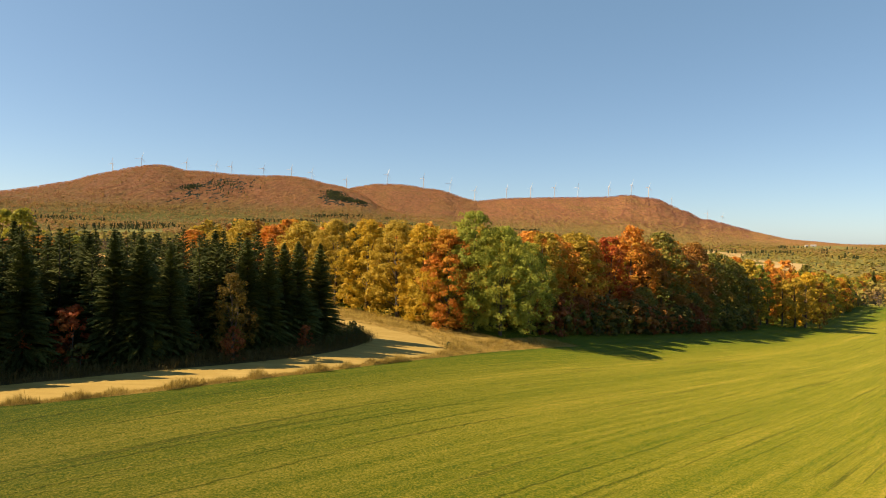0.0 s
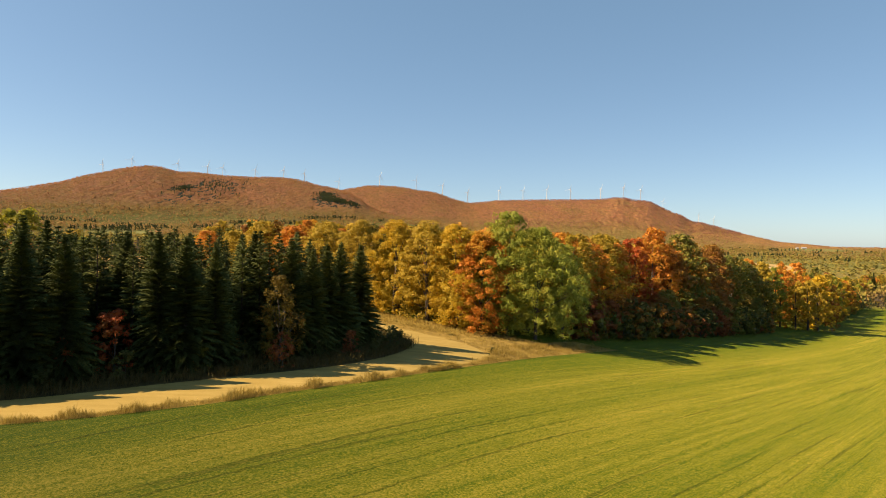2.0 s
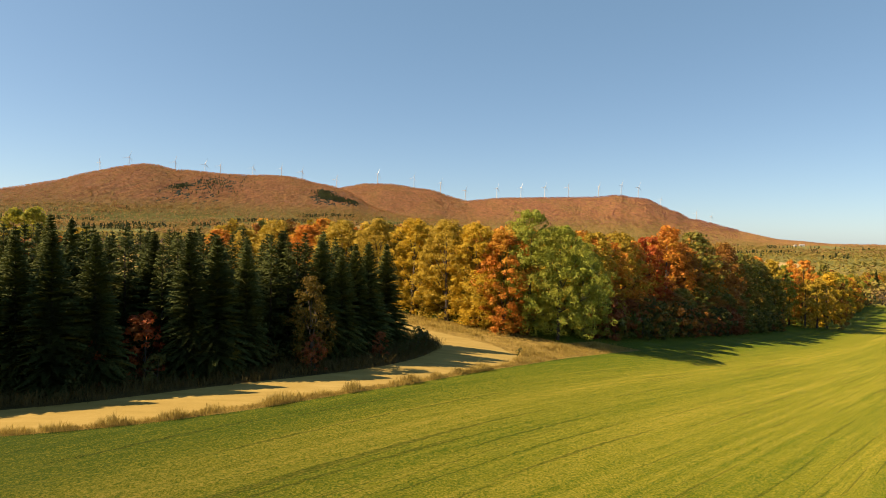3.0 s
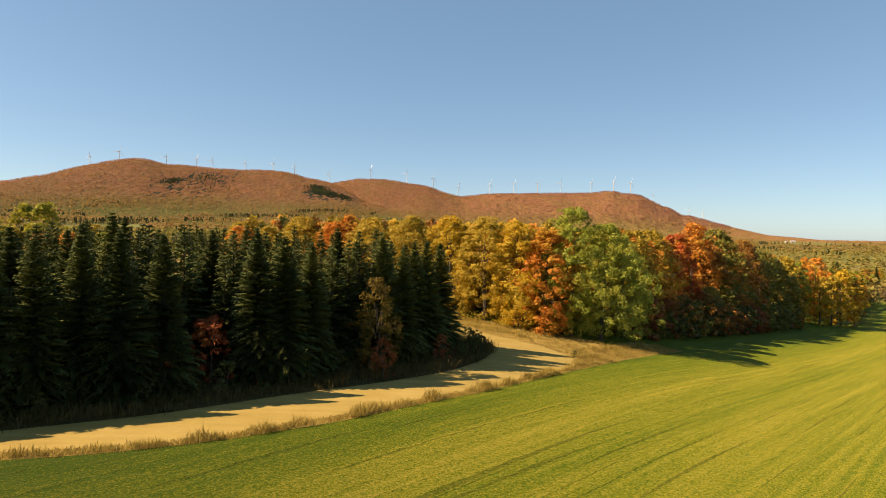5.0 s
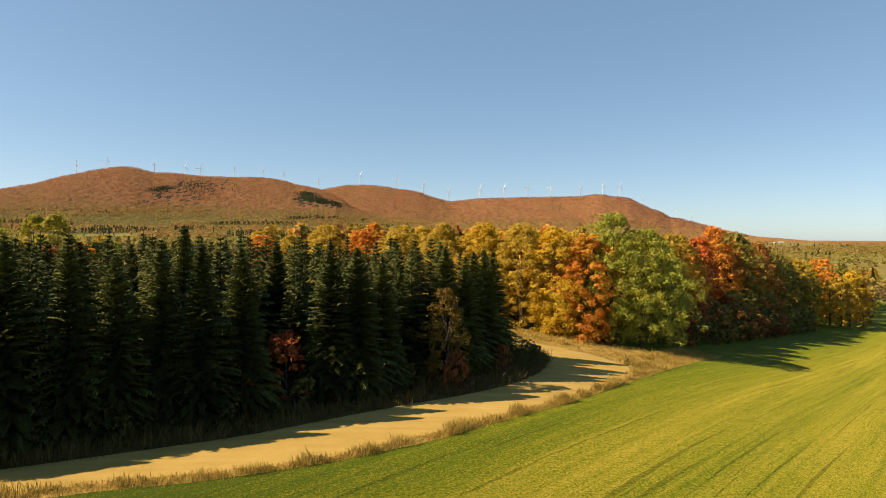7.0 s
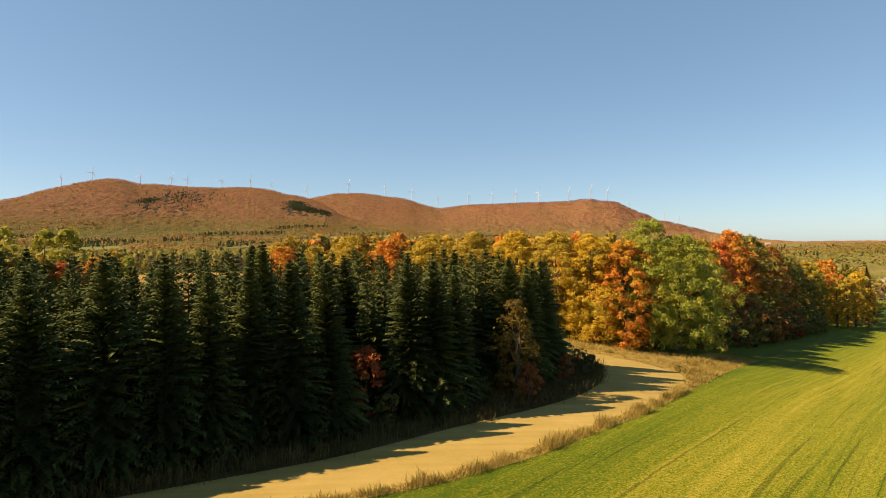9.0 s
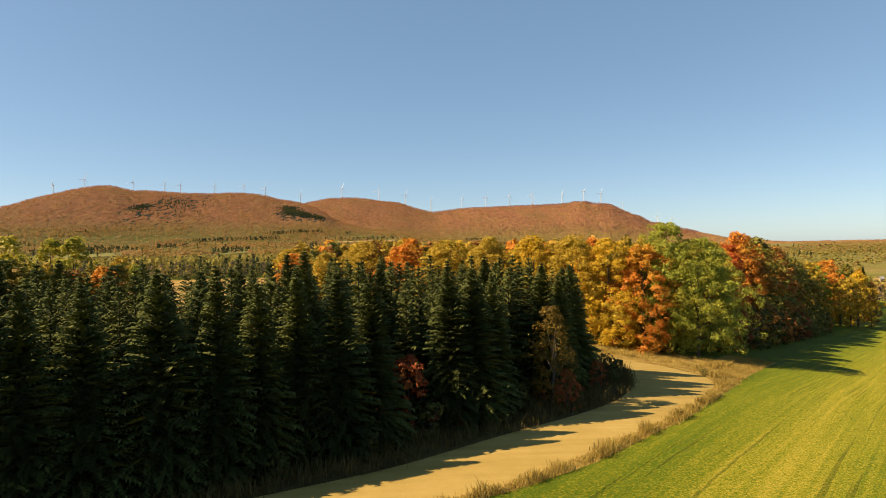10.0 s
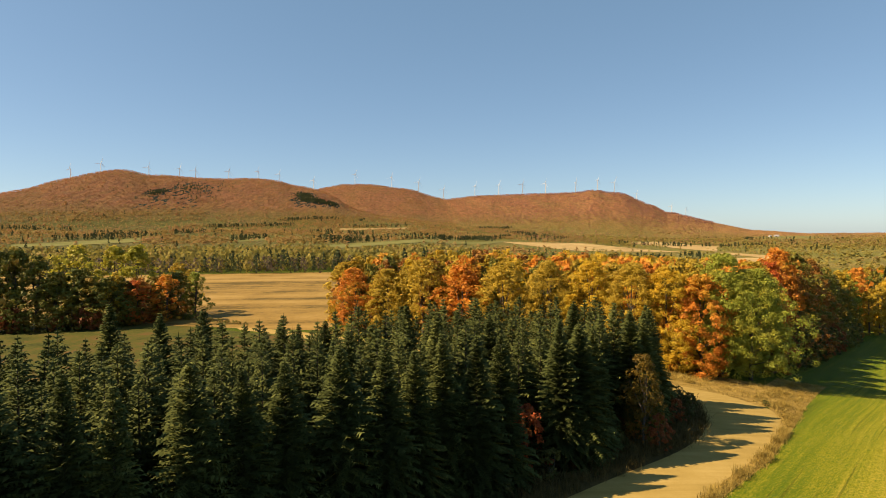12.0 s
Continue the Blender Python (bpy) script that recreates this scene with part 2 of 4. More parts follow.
def soil_material(name, stops, scale, stretch=None, strength=0.4, distance=0.05):
    m, n, l, p = material(name)
    vec = n.new("ShaderNodeNewGeometry").outputs["Position"]
    a = noise_tex(n, l, scale, 6.0, vec, 0.65)
    b = noise_tex(n, l, scale * 12, 4.0, vec, 0.7)
    v = mixed(n, l, 0.35, a.outputs[0], b.outputs[0])
    if stretch:
        mp = n.new("ShaderNodeMapping")
        mp.inputs["Rotation"].default_value = (0, 0, radians(stretch[0]))
        mp.inputs["Scale"].default_value = (stretch[1], stretch[2], 1)
        l.new(vec, mp.inputs[0])
        c = noise_tex(n, l, 1.0, 3.0, mp.outputs[0])
        v = mixed(n, l, 0.5, v, c.outputs[0])
    l.new(ramp_of(n, l, v, stops), p.inputs["Base Color"])
    p.inputs["Roughness"].default_value = 0.95
    p.inputs["Specular IOR Level"].default_value = 0.1
    bump(n, l, p, b.outputs[0], strength, distance)
    return m


GRAVEL = soil_material("pale_gravel", [(0.3, (0.205, 0.145, 0.040)), (0.5, (0.272, 0.196, 0.059)), (0.7, (0.335, 0.249, 0.088))], 0.5, (46, 0.06, 0.9))
STUBBLE = soil_material("tan_stubble", [(0.42, (0.078, 0.055, 0.014)), (0.46, (0.150, 0.098, 0.026)), (0.51, (0.205, 0.132, 0.036)), (0.57, (0.252, 0.170, 0.053))], 0.04, (-4, 0.003, 0.085))
MEADOW = soil_material("rough_meadow", [(0.38, (0.029, 0.036, 0.006)), (0.5, (0.058, 0.059, 0.009)), (0.6, (0.092, 0.053, 0.016))], 0.12)
VERGE = soil_material("dry_verge", [(0.36, (0.117, 0.082, 0.023)), (0.5, (0.218, 0.148, 0.039)), (0.64, (0.328, 0.234, 0.070))], 0.6)
LITTER = soil_material("forest_litter", [(0.36, (0.030, 0.025, 0.008)), (0.5, (0.066, 0.048, 0.016)), (0.64, (0.120, 0.076, 0.025))], 0.5)


# ---------------------------------------------------------------- the land's shape
HUB = (-24.0, 11.0)
RIDGE_NEAR = [(-60, 90), (-40, 120), (-36, 165), (-33, 212), (-31.2, 244), (-30.3, 257), (-29.4, 282), (-28.4, 304), (-27.5, 319), (-26.9, 332), (-25.9, 350), (-24.85, 363), (-23.95, 370), (-23.2, 366), (-22.55, 354), (-21.8, 345), (-20.8, 348), (-19, 341), (-17.9, 337), (-15.6, 336), (-14.4, 341), (-13.2, 340), (-12, 335), (-11.25, 325), (-10.25, 306), (-9.25, 298), (-8.25, 284), (-7, 254), (-6.2, 226), (-5.35, 180), (-4.2, 145), (-1.8, 94), (6, 50), (20, 20)]
RIDGE_FAR = [(-60, 100), (-12, 250), (-9, 325), (-8.25, 333), (-7.65, 347), (-7, 357), (-5.75, 375), (-4.45, 377), (-3.2, 376), (-2.3, 369), (-1.35, 356), (-0.05, 346), (0.8, 335), (1.5, 316), (2.3, 295), (3.8, 270), (5, 281), (6, 290), (7.25, 295), (11, 301), (15.6, 305), (16.5, 315), (17.1, 319), (17.8, 313), (18.2, 303), (19, 299), (19.75, 291), (20.4, 265), (21, 242), (21.65, 219), (22.35, 202), (22.8, 179), (23.25, 160), (23.9, 157), (24.4, 146), (25.3, 127), (26.4, 104), (27.3, 87), (28.6, 66), (29.8, 44), (31.9, 32), (33.8, 18), (35.7, 12), (60, 12)]


TREE_TOPS = 7.0        # the wood stands this much above the ridge


def profile(az, ridge):
    xs, zs = [a for a, _ in ridge], [z for _, z in ridge]
    return sum(np.interp(az + d, xs, zs) for d in (-0.14, 0.0, 0.14)) / 3 - TREE_TOPS


def smooth(v, a, b):
    t = np.clip((v - a) / (b - a), 0, 1)
    return t * t * (3 - 2 * t)


def near_height(x):
    run = 8 * np.log1p(np.exp(np.clip((x + 12) / 8, -40, 40)))
    over = np.maximum((x + 12) / 8 - 40, 0) * 8
    return 0.9 - 25 * np.tanh(0.15 * (run + over) / 25)


def height(x, y):
    """Height of the land, for numbers or arrays."""
    x, y = np.asarray(x, float), np.asarray(y, float)
    dx, dy = x - HUB[0], y - HUB[1]
    r, az = np.hypot(dx, dy), np.degrees(np.arctan2(dx, dy))
    front = smooth(-np.abs(az), -110, -70)
    rise = 62 * smooth(r, 380, 3200) * (0.25 + 0.75 * smooth(-az, -26, -4)) * front
    base = near_height(x) + rise
    a = profile(az, RIDGE_NEAR) * smooth(r, 1900, 3700) * (1 - 0.6 * smooth(r, 3700, 4500))
    b = profile(az, RIDGE_FAR) * smooth(r, 2500, 4350)
    ring = (40 * smooth(r, 3600, 4800)) * (1 - front)
    hills = np.maximum(np.maximum(a, b) * front, ring)
    return base * (1 - smooth(r, 2600, 3700)) + np.maximum(hills, base * smooth(r, 2600, 3700))


def H(x, y):
    return float(height(x, y))


def from_arrays(name, verts, faces, mat, smooth_shade=False):
    me = bpy.data.meshes.new(name)
    me.from_pydata([tuple(v) for v in verts], [], [tuple(f) for f in faces])
    me.materials.append(mat)
    if smooth_shade:
        me.shade_smooth()
    me.update()
    return me


def quads_mesh(name, corners, mat):
    """corners: array (n, k, 3): n separate polygons of k corners."""
    corners = np.asarray(corners, float)
    n, k, _ = corners.shape
    me = bpy.data.meshes.new(name)
    me.vertices.add(n * k)
    me.vertices.foreach_set("co", corners.reshape(-1))
    me.loops.add(n * k)
    me.loops.foreach_set("vertex_index", np.arange(n * k, dtype=np.int32))
    me.polygons.add(n)
    me.polygons.foreach_set("loop_start", np.arange(0, n * k, k, dtype=np.int32))
    me.update(calc_edges=True)
    me.materials.append(mat)
    return me


def grid_faces(nu, nv, wrap=False):
    i, j = np.meshgrid(np.arange(nu if wrap else nu - 1), np.arange(nv - 1), indexing="ij")
    i2 = (i + 1) % nu
    return np.stack([i * nv + j, i2 * nv + j, i2 * nv + j + 1, i * nv + j + 1], -1).reshape(-1, 4)


LAND = ground_material()


def build_ground():
    az = np.concatenate([np.arange(-44, 44, 0.25), np.arange(44, 316, 2.0)])
    r = np.concatenate([[0.02], np.arange(6, 200, 5), np.geomspace(200, 1800, 60), np.arange(1830, 4960, 46)])
    A, R = np.meshgrid(np.radians(az), r, indexing="ij")
    X, Y = HUB[0] + R * np.sin(A), HUB[1] + R * np.cos(A)
    Z = height(X, Y)
    rng = np.random.default_rng(3)
    Z += rng.normal(0, 1, Z.shape) * 1.4 * smooth(R, 2000, 2700)
    faces = grid_faces(len(az), len(r), True)[:, ::-1]
    me = from_arrays("ground", np.stack([X, Y, Z], -1).reshape(-1, 3), faces, LAND, True)
    return tagged(new("ground", me), "green hay field, wooded valley and rust-coloured mountain", "ground", kind="structure")


build_ground()


def strip(name, left, right, lift, mat, steps=90, cross=6):
    """A band laid over the land between two lines of points."""
    def along(line):
        line = np.array(line, float)
        d = np.r_[0, np.cumsum(np.hypot(*np.diff(line, axis=0).T))]
        t = np.linspace(0, d[-1], steps)
        p = np.stack([np.interp(t, d, line[:, 0]), np.interp(t, d, line[:, 1])], -1)
        for _ in range(6):
            p[1:-1] = (p[:-2] + 2 * p[1:-1] + p[2:]) / 4
        return p
    a, b = along(left), along(right)
    w = np.linspace(0, 1, cross)[None, :, None]
    P = a[:, None] * (1 - w) + b[:, None] * w
    Z = height(P[..., 0], P[..., 1]) + lift
    v = np.concatenate([P, Z[..., None]], -1).reshape(-1, 3)
    return new(name, from_arrays(name, v, grid_faces(steps, cross), mat, True))


ROAD_RIGHT = [(-90, 21.5), (-60, 37.8), (-43, 44.4), (-36.5, 45.6), (-32.5, 47.2), (-29.8, 49), (-25.5, 52.1), (-20, 57.2), (-15, 61.8), (-8.7, 68.6), (-4.9, 73.8), (-2.6, 78.4), (-2, 81.5), (-2.3, 84.5), (-4.5, 87.5), (-9.1, 91.3), (-18, 98), (-48, 121.5), (-62, 133.2), (-70.5, 139.2), (-82.5, 146.5)]
ROAD_LEFT = [(-92.5, 24.4), (-62.5, 39.8), (-46.6, 46.7), (-41.9, 48.9), (-38.6, 50.4), (-36, 51.9), (-32, 55), (-27.5, 58.3), (-22, 62.1), (-16.7, 67.2), (-13.3, 72.8), (-11.5, 77.8), (-11, 81.2), (-11.4, 83), (-12.8, 85.2), (-15, 87.6), (-22.5, 93), (-52, 116), (-62.5, 126.5), (-70, 133), (-80.6, 141.8)]
LITTER_A = [(x + 0.4, y - 0.4) for x, y in ROAD_LEFT[:12]]
tagged(strip("forest_floor", [(x - 13, y + 19) for x, y in LITTER_A], LITTER_A, 0.03, LITTER, 60), "dark needle litter under the spruces", "ground", kind="structure")
tagged(strip("road", ROAD_LEFT, [(x + 0.6, y - 0.6) if k < 13 else (x, y) for k, (x, y) in enumerate(ROAD_RIGHT)], 0.045, GRAVEL, 160), "pale gravel farm road round the spruces", "road", kind="structure")
WEED_OUT = [(-88, 18.5), (-58, 35), (-42.4, 42.7), (-37.3, 43.9), (-32.1, 46), (-29.3, 47.6), (-24.8, 50.6), (-19, 56), (-13.8, 60.8), (-7.3, 68.4), (-0.8, 76.3), (4.7, 83.3), (12.3, 92.3), (20, 101)]
BEND = [(-2.3, 81), (-3.0, 84.2), (-5.2, 87), (-9.8, 90.7), (-18.4, 97.4), (-48, 121.0)]
WOODSIDE = [(6, 86), (11, 93), (4, 98.5), (-4, 101), (-14, 107), (-46, 129)]
tagged(strip("verge_bend", WOODSIDE, BEND, 0.055, VERGE, 80), "dry tan grass between the road bend and the wood", "verge", kind="structure")
VERGE_IN = [(x + 0.3, y - 0.3) for x, y in ROAD_RIGHT[:13]] + [(0.5, 86), (7, 96), (14, 104)]
tagged(strip("verge", VERGE_IN, [(x + 0.5, y - 0.5) for x, y in WEED_OUT], 0.06, VERGE, 120), "dry brown grass verge along the gravel road", "verge", kind="structure")


def hay_field():
    """The mown field close by, with its uneven tufts."""
    edge = WEED_OUT + [(34, 116), (52, 135)]
    ob = strip("hay_field", edge, [(x + 54, y - 52) for x, y in edge], 0.075, LAND, 340, 150)
    n = len(ob.data.vertices)
    co = np.empty(n * 3)
    ob.data.vertices.foreach_get("co", co)
    co = co.reshape(340, 150, 3)
    g = np.random.default_rng(12)
    fade = np.minimum(np.minimum(np.arange(340), 339 - np.arange(340))[:, None] / 40, np.minimum(np.arange(150) * 6, 149 - np.arange(150))[None] / 20).clip(0, 1)
    co[..., 2] += (0.05 * g.uniform(-1, 1, (340, 150)) + 0.02 * g.uniform(-1, 1, (1, 150))) * fade + 0.1 * fade
    ob.data.vertices.foreach_set("co", co.reshape(-1))
    ob.data.update()
    return tagged(ob, "mown green hay field with straw-coloured rows", "field", kind="structure")


hay_field()


def patch(name, corners, lift, mat, step, label, category):
    """A field: a four-cornered piece of land."""
    a, b, c, d = [np.array(p, float) for p in corners]
    nu, nv = max(2, int(np.linalg.norm(b - a) / step)), max(2, int(np.linalg.norm(d - a) / step))
    u, v = np.meshgrid(np.linspace(0, 1, nu), np.linspace(0, 1, nv), indexing="ij")
    u, v = u[..., None], v[..., None]
    P = a * (1 - u) * (1 - v) + b * u * (1 - v) + c * u * v + d * (1 - u) * v
    Z = height(P[..., 0], P[..., 1]) + lift
    me = from_arrays(name, np.concatenate([P, Z[..., None]], -1).reshape(-1, 3), grid_faces(nu, nv), mat, True)
    return tagged(new(name, me), label, category, kind="structure")


patch("field_stubble", [(-230, 190), (-62, 138), (-30, 348), (-260, 348)], 0.05, STUBBLE, 8, "harvested tan stubble field with darker strips", "field")
patch("field_meadow", [(-160, 70), (-30, 85), (-62, 128), (-180, 200)], 0.03, MEADOW, 5, "rough green-brown meadow behind the spruces", "field")


# ---------------------------------------------------------------- trees
def tube(path, radii, sides=6):
    """Corner rings along a path, as quads."""
    path, quads, rings = np.asarray(path, float), [], []
    for i, (p, r) in enumerate(zip(path, radii)):
        d = path[min(i + 1, len(path) - 1)] - path[max(i - 1, 0)]
        d /= np.linalg.norm(d)
        s = np.cross(d, (0.3, 1, 0.2))
        s /= np.linalg.norm(s)
        t = np.cross(d, s)
        rings.append([p + r * (math.cos(a) * s + math.sin(a) * t) for a in np.linspace(0, 2 * math.pi, sides, endpoint=False)])
    for a, b in zip(rings, rings[1:]):
        for k in range(sides):
            quads.append((a[k], a[(k + 1) % sides], b[(k + 1) % sides], b[k]))
    return quads


def unit(v):
    return v / np.maximum(np.linalg.norm(v, axis=-1, keepdims=True), 1e-9)


def broadleaf_meshes(seed, tall, wide, clumps, leaves, size, low=0.12, skew=0.0, clump=1.0):
    """Trunk with limbs, and a crown of leaf clumps, for a tree standing at the origin."""
    rng = np.random.default_rng(seed)
    wood = []
    top = np.array([rng.normal(0, 0.3), rng.normal(0, 0.3), tall * 0.86])
    wood += tube([(0, 0, -0.4), (0.05, 0, tall * 0.2), top * (1, 1, 0.6), top], [0.02 * tall, 0.014 * tall, 0.008 * tall, 0.02])
    u = rng.random(clumps) ** 0.55
    az = rng.random(clumps) * 2 * math.pi
    zz = low + (1 - low) * rng.random(clumps) ** 0.85
    # outline of the crown: widest a little below the middle, lobed
    lobe = 1 + 0.16 * np.sin(3 * az + seed) + 0.12 * np.sin(5 * az + 2.1 * seed + 6 * zz) + 0.10 * rng.normal(0, 1, clumps)
    env = np.sin(np.clip((zz - low * 0.4) / (1 - low * 0.4), 0, 1) ** 0.80 * math.pi * 0.84 + 0.44) ** 0.62
    rad = wide / 2 * env * lobe * (0.45 + 0.55 * u)
    cen = np.stack([np.cos(az) * rad + skew * zz, np.sin(az) * rad, zz * tall * 0.96], -1)
    for k in rng.choice(clumps, min(12, clumps // 10), replace=False):
        z0 = cen[k, 2] * rng.uniform(0.35, 0.65)
        b = np.array([0, 0, z0])
        wood += tube([b, b * 0.4 + cen[k] * 0.6 + (0, 0, 0.1), cen[k]], [0.006 * tall, 0.003 * tall, 0.01], 3)
    rc = rng.uniform(0.4, 0.9, clumps) * (wide / 8) * clump
    n = clumps * leaves
    ci = np.repeat(np.arange(clumps), leaves)
    out = unit(cen - (0, 0, tall * 0.45))[ci]
    d = unit(rng.normal(0, 1, (n, 3)) + 0.6 * out + (0, 0, 0.3))
    pos = cen[ci] + d * rc[ci, None] * rng.uniform(0.6, 1.12, (n, 1)) * (1.1, 1.1, 0.92)
    nor = unit(d + rng.normal(0, 0.45, (n, 3)))
    s = unit(np.cross(nor, rng.normal(0, 1, (n, 3))))
    t = np.cross(nor, s)
    L = size * rng.uniform(0.6, 1.35, (n, 1)) * np.where(u[ci] < 0.5, 1.35, 1.0)[:, None]
    W = L * rng.uniform(0.55, 0.8, (n, 1))
    corners = np.stack([pos - s * L, pos + s * L * 0.7 - t * W, pos + s * L * 0.7 + t * W], 1)
    return quads_mesh("trunk", wood, BARK), quads_mesh("crown", corners, LEAF["green"])


def spruce_meshes(seed, tall, wide, whorls, arms, gap=0.2):
    """Straight trunk and whorls of drooping sprays, for a spruce at the origin."""
    rng = np.random.default_rng(seed)
    wood = tube([(0, 0, -0.4), (0, 0, tall * 0.5), (0, 0, tall * 0.985)], [0.014 * tall, 0.008 * tall, 0.012], 5)
    corners = []
    for w in range(whorls):
        f = (w + rng.uniform(-0.3, 0.3)) / whorls
        f = min(max(f, 0.0), 0.985) ** 0.8
        z = tall * (0.035 + 0.955 * f)
        reach = wide / 2 * min(1.0, 1.04 * (1 - f) ** 0.88) * (1 + 0.10 * math.sin(9 * f + seed)) * (1.0 if f > 0.1 else 0.9) + 0.04
        k = max(6, int(arms * (0.55 + 0.45 * (1 - f)) * rng.uniform(0.85, 1.15)))
        off = rng.random() * 6.28
        for a in range(k):
            az = off + (a + rng.uniform(-0.35, 0.35)) / k * 6.283
            length = reach * rng.uniform(0.78, 1.1)
            out = np.array([math.cos(az), math.sin(az), 0])
            side = np.array([-out[1], out[0], 0])
            lift0 = 0.62 * f + rng.uniform(0.08, 0.26)
            drop = 0.46 * (1 - f * 0.7)
            tilt = rng.uniform(-0.35, 0.35)
            flat = side * math.cos(tilt) + np.array([0, 0, math.sin(tilt)])
            root = np.array([0, 0, min(z + rng.uniform(-0.9, 0.9) * (1.1 - f) * tall / whorls, tall * 0.985)])

            def on(g):
                return root + out * length * g + np.array([0, 0, length * (lift0 * g - drop * g * g)])
            wid = 0.07 + 0.10 * min(1.0, length) + 0.05 * length
            corners.append((on(0.1), on(0.6) - flat * wid, on(1.02)))
            corners.append((on(0.1), on(1.02), on(0.6) + flat * wid))
            twigs = max(3, int(length / gap))
            for i in range(twigs):
                g = (i + rng.uniform(0.3, 0.7)) / twigs
                reach2 = (0.55 + 2.2 * gap) * (0.13 + 0.13 * min(1.0, length) + 0.10 * length * (1 - g) ** 0.7) * rng.uniform(0.75, 1.25)
                for sgn in (-1, 1):
                    p = on(g)
                    d = out * rng.uniform(0.35, 0.8) + flat * sgn
                    tip = p + d * reach2 * 0.85 + np.array([0, 0, -reach2 * rng.uniform(0.05, 0.45)])
                    w2 = out * (0.045 + 0.22 * reach2)
                    corners.append((p - w2, tip, p + w2 + np.array([0, 0, 0.03])))
    for q in range(5):
        a = q * 1.256
        o = np.array([math.cos(a), math.sin(a), 0]) * 0.07
        corners.append(((o[0], o[1], tall * 0.94), (0, 0, tall), (-o[1] * 0.6, o[0] * 0.6, tall * 0.94)))
    return quads_mesh("trunk", wood, DARK_BARK), quads_mesh("crown", corners, SPRUCE)


def plant(name, meshes, x, y, scale, turn, label, category, group, leaf=None, squash=1.0, dz=0.0):
    root = new(name)
    root.empty_display_size = 0.3
    root.matrix_basis = pose(x, y, H(x, y) + dz, 0, 0, turn) @ Matrix.Diagonal((scale * squash, scale * squash, scale, 1))
    for part_name, me in zip(("trunk", "crown"), meshes):
        ob = new(part_name, me)
        ob.parent = root
        if leaf and part_name == "crown":
            ob.material_slots[0].link = "OBJECT"
            ob.material_slots[0].material = leaf
    return tagged(root, label, category, group)


rng = random.Random(11)
SPRUCES = [spruce_meshes(20 + k, 12.5, w, 44, 16, 0.24) for k, w in enumerate((7.0, 6.3, 7.5, 5.9, 6.6, 7.2))]
CLOSE = [broadleaf_meshes(44 + k, 16.0, w, 300, 66, 0.125, 0.02, 0.0, 0.85) for k, w in enumerate((8.5, 7.8, 9.0))]
FULL = [broadleaf_meshes(40 + k, 16.0, w, 230, 32, 0.19, 0.02, 0.0, 0.9) for k, w in enumerate((8.5, 7.5, 9.5, 8.0))]
PLAIN = [broadleaf_meshes(60 + k, 16.0, w, 110, 24, 0.30, 0.03) for k, w in enumerate((8.5, 7.5, 9.0))]
INNER = [broadleaf_meshes(70 + k, 16.0, w, 70, 11, 0.5, 0.35) for k, w in enumerate((8.5, 7.5, 9.0))]
BROAD = [broadleaf_meshes(50, 17.2, 14.0, 540, 56, 0.13, 0.08, 0.0, 0.62), broadleaf_meshes(51, 17.0, 9.5, 360, 52, 0.13, 0.03, 0.0, 0.8)]
BUSHES = [broadleaf_meshes(80 + k, 5.0, 3.4, 70, 26, 0.12, 0.05) for k in range(3)]
BIRCH = broadleaf_meshes(90, 10.0, 4.6, 190, 30, 0.10, 0.12)
SHRUBS = [broadleaf_meshes(95 + k, 5.0, 5.0, 42, 16, 0.23, 0.0) for k in range(3)]
SLIM = [spruce_meshes(30 + k, 12.5, w, 27, 10, 0.3) for k, w in enumerate((6.8, 6.0, 6.4))]


def spruce(x, y, tall, kinds=SPRUCES):
    plant("spruce_tree", rng.choice(kinds), x, y, tall / 12.5, rng.uniform(0, 360), "dark green spruce tree in a dense plantation row", "tree", "spruce plantation", squash=rng.uniform(0.85, 1.1))


# plantation between the two legs of the road
def front_line(s):
    line = np.array([(-99.6, 22.5), (-64.6, 40.7), (-51.6, 47.9), (-39.8, 55.2), (-34.4, 58.5), (-25.3, 65.8), (-16.5, 78.2)], float)
    d = np.r_[0, np.cumsum(np.hypot(*np.diff(line, axis=0).T))]
    return np.array([np.interp(s, d, line[:, 0]), np.interp(s, d, line[:, 1])]), d[-1]


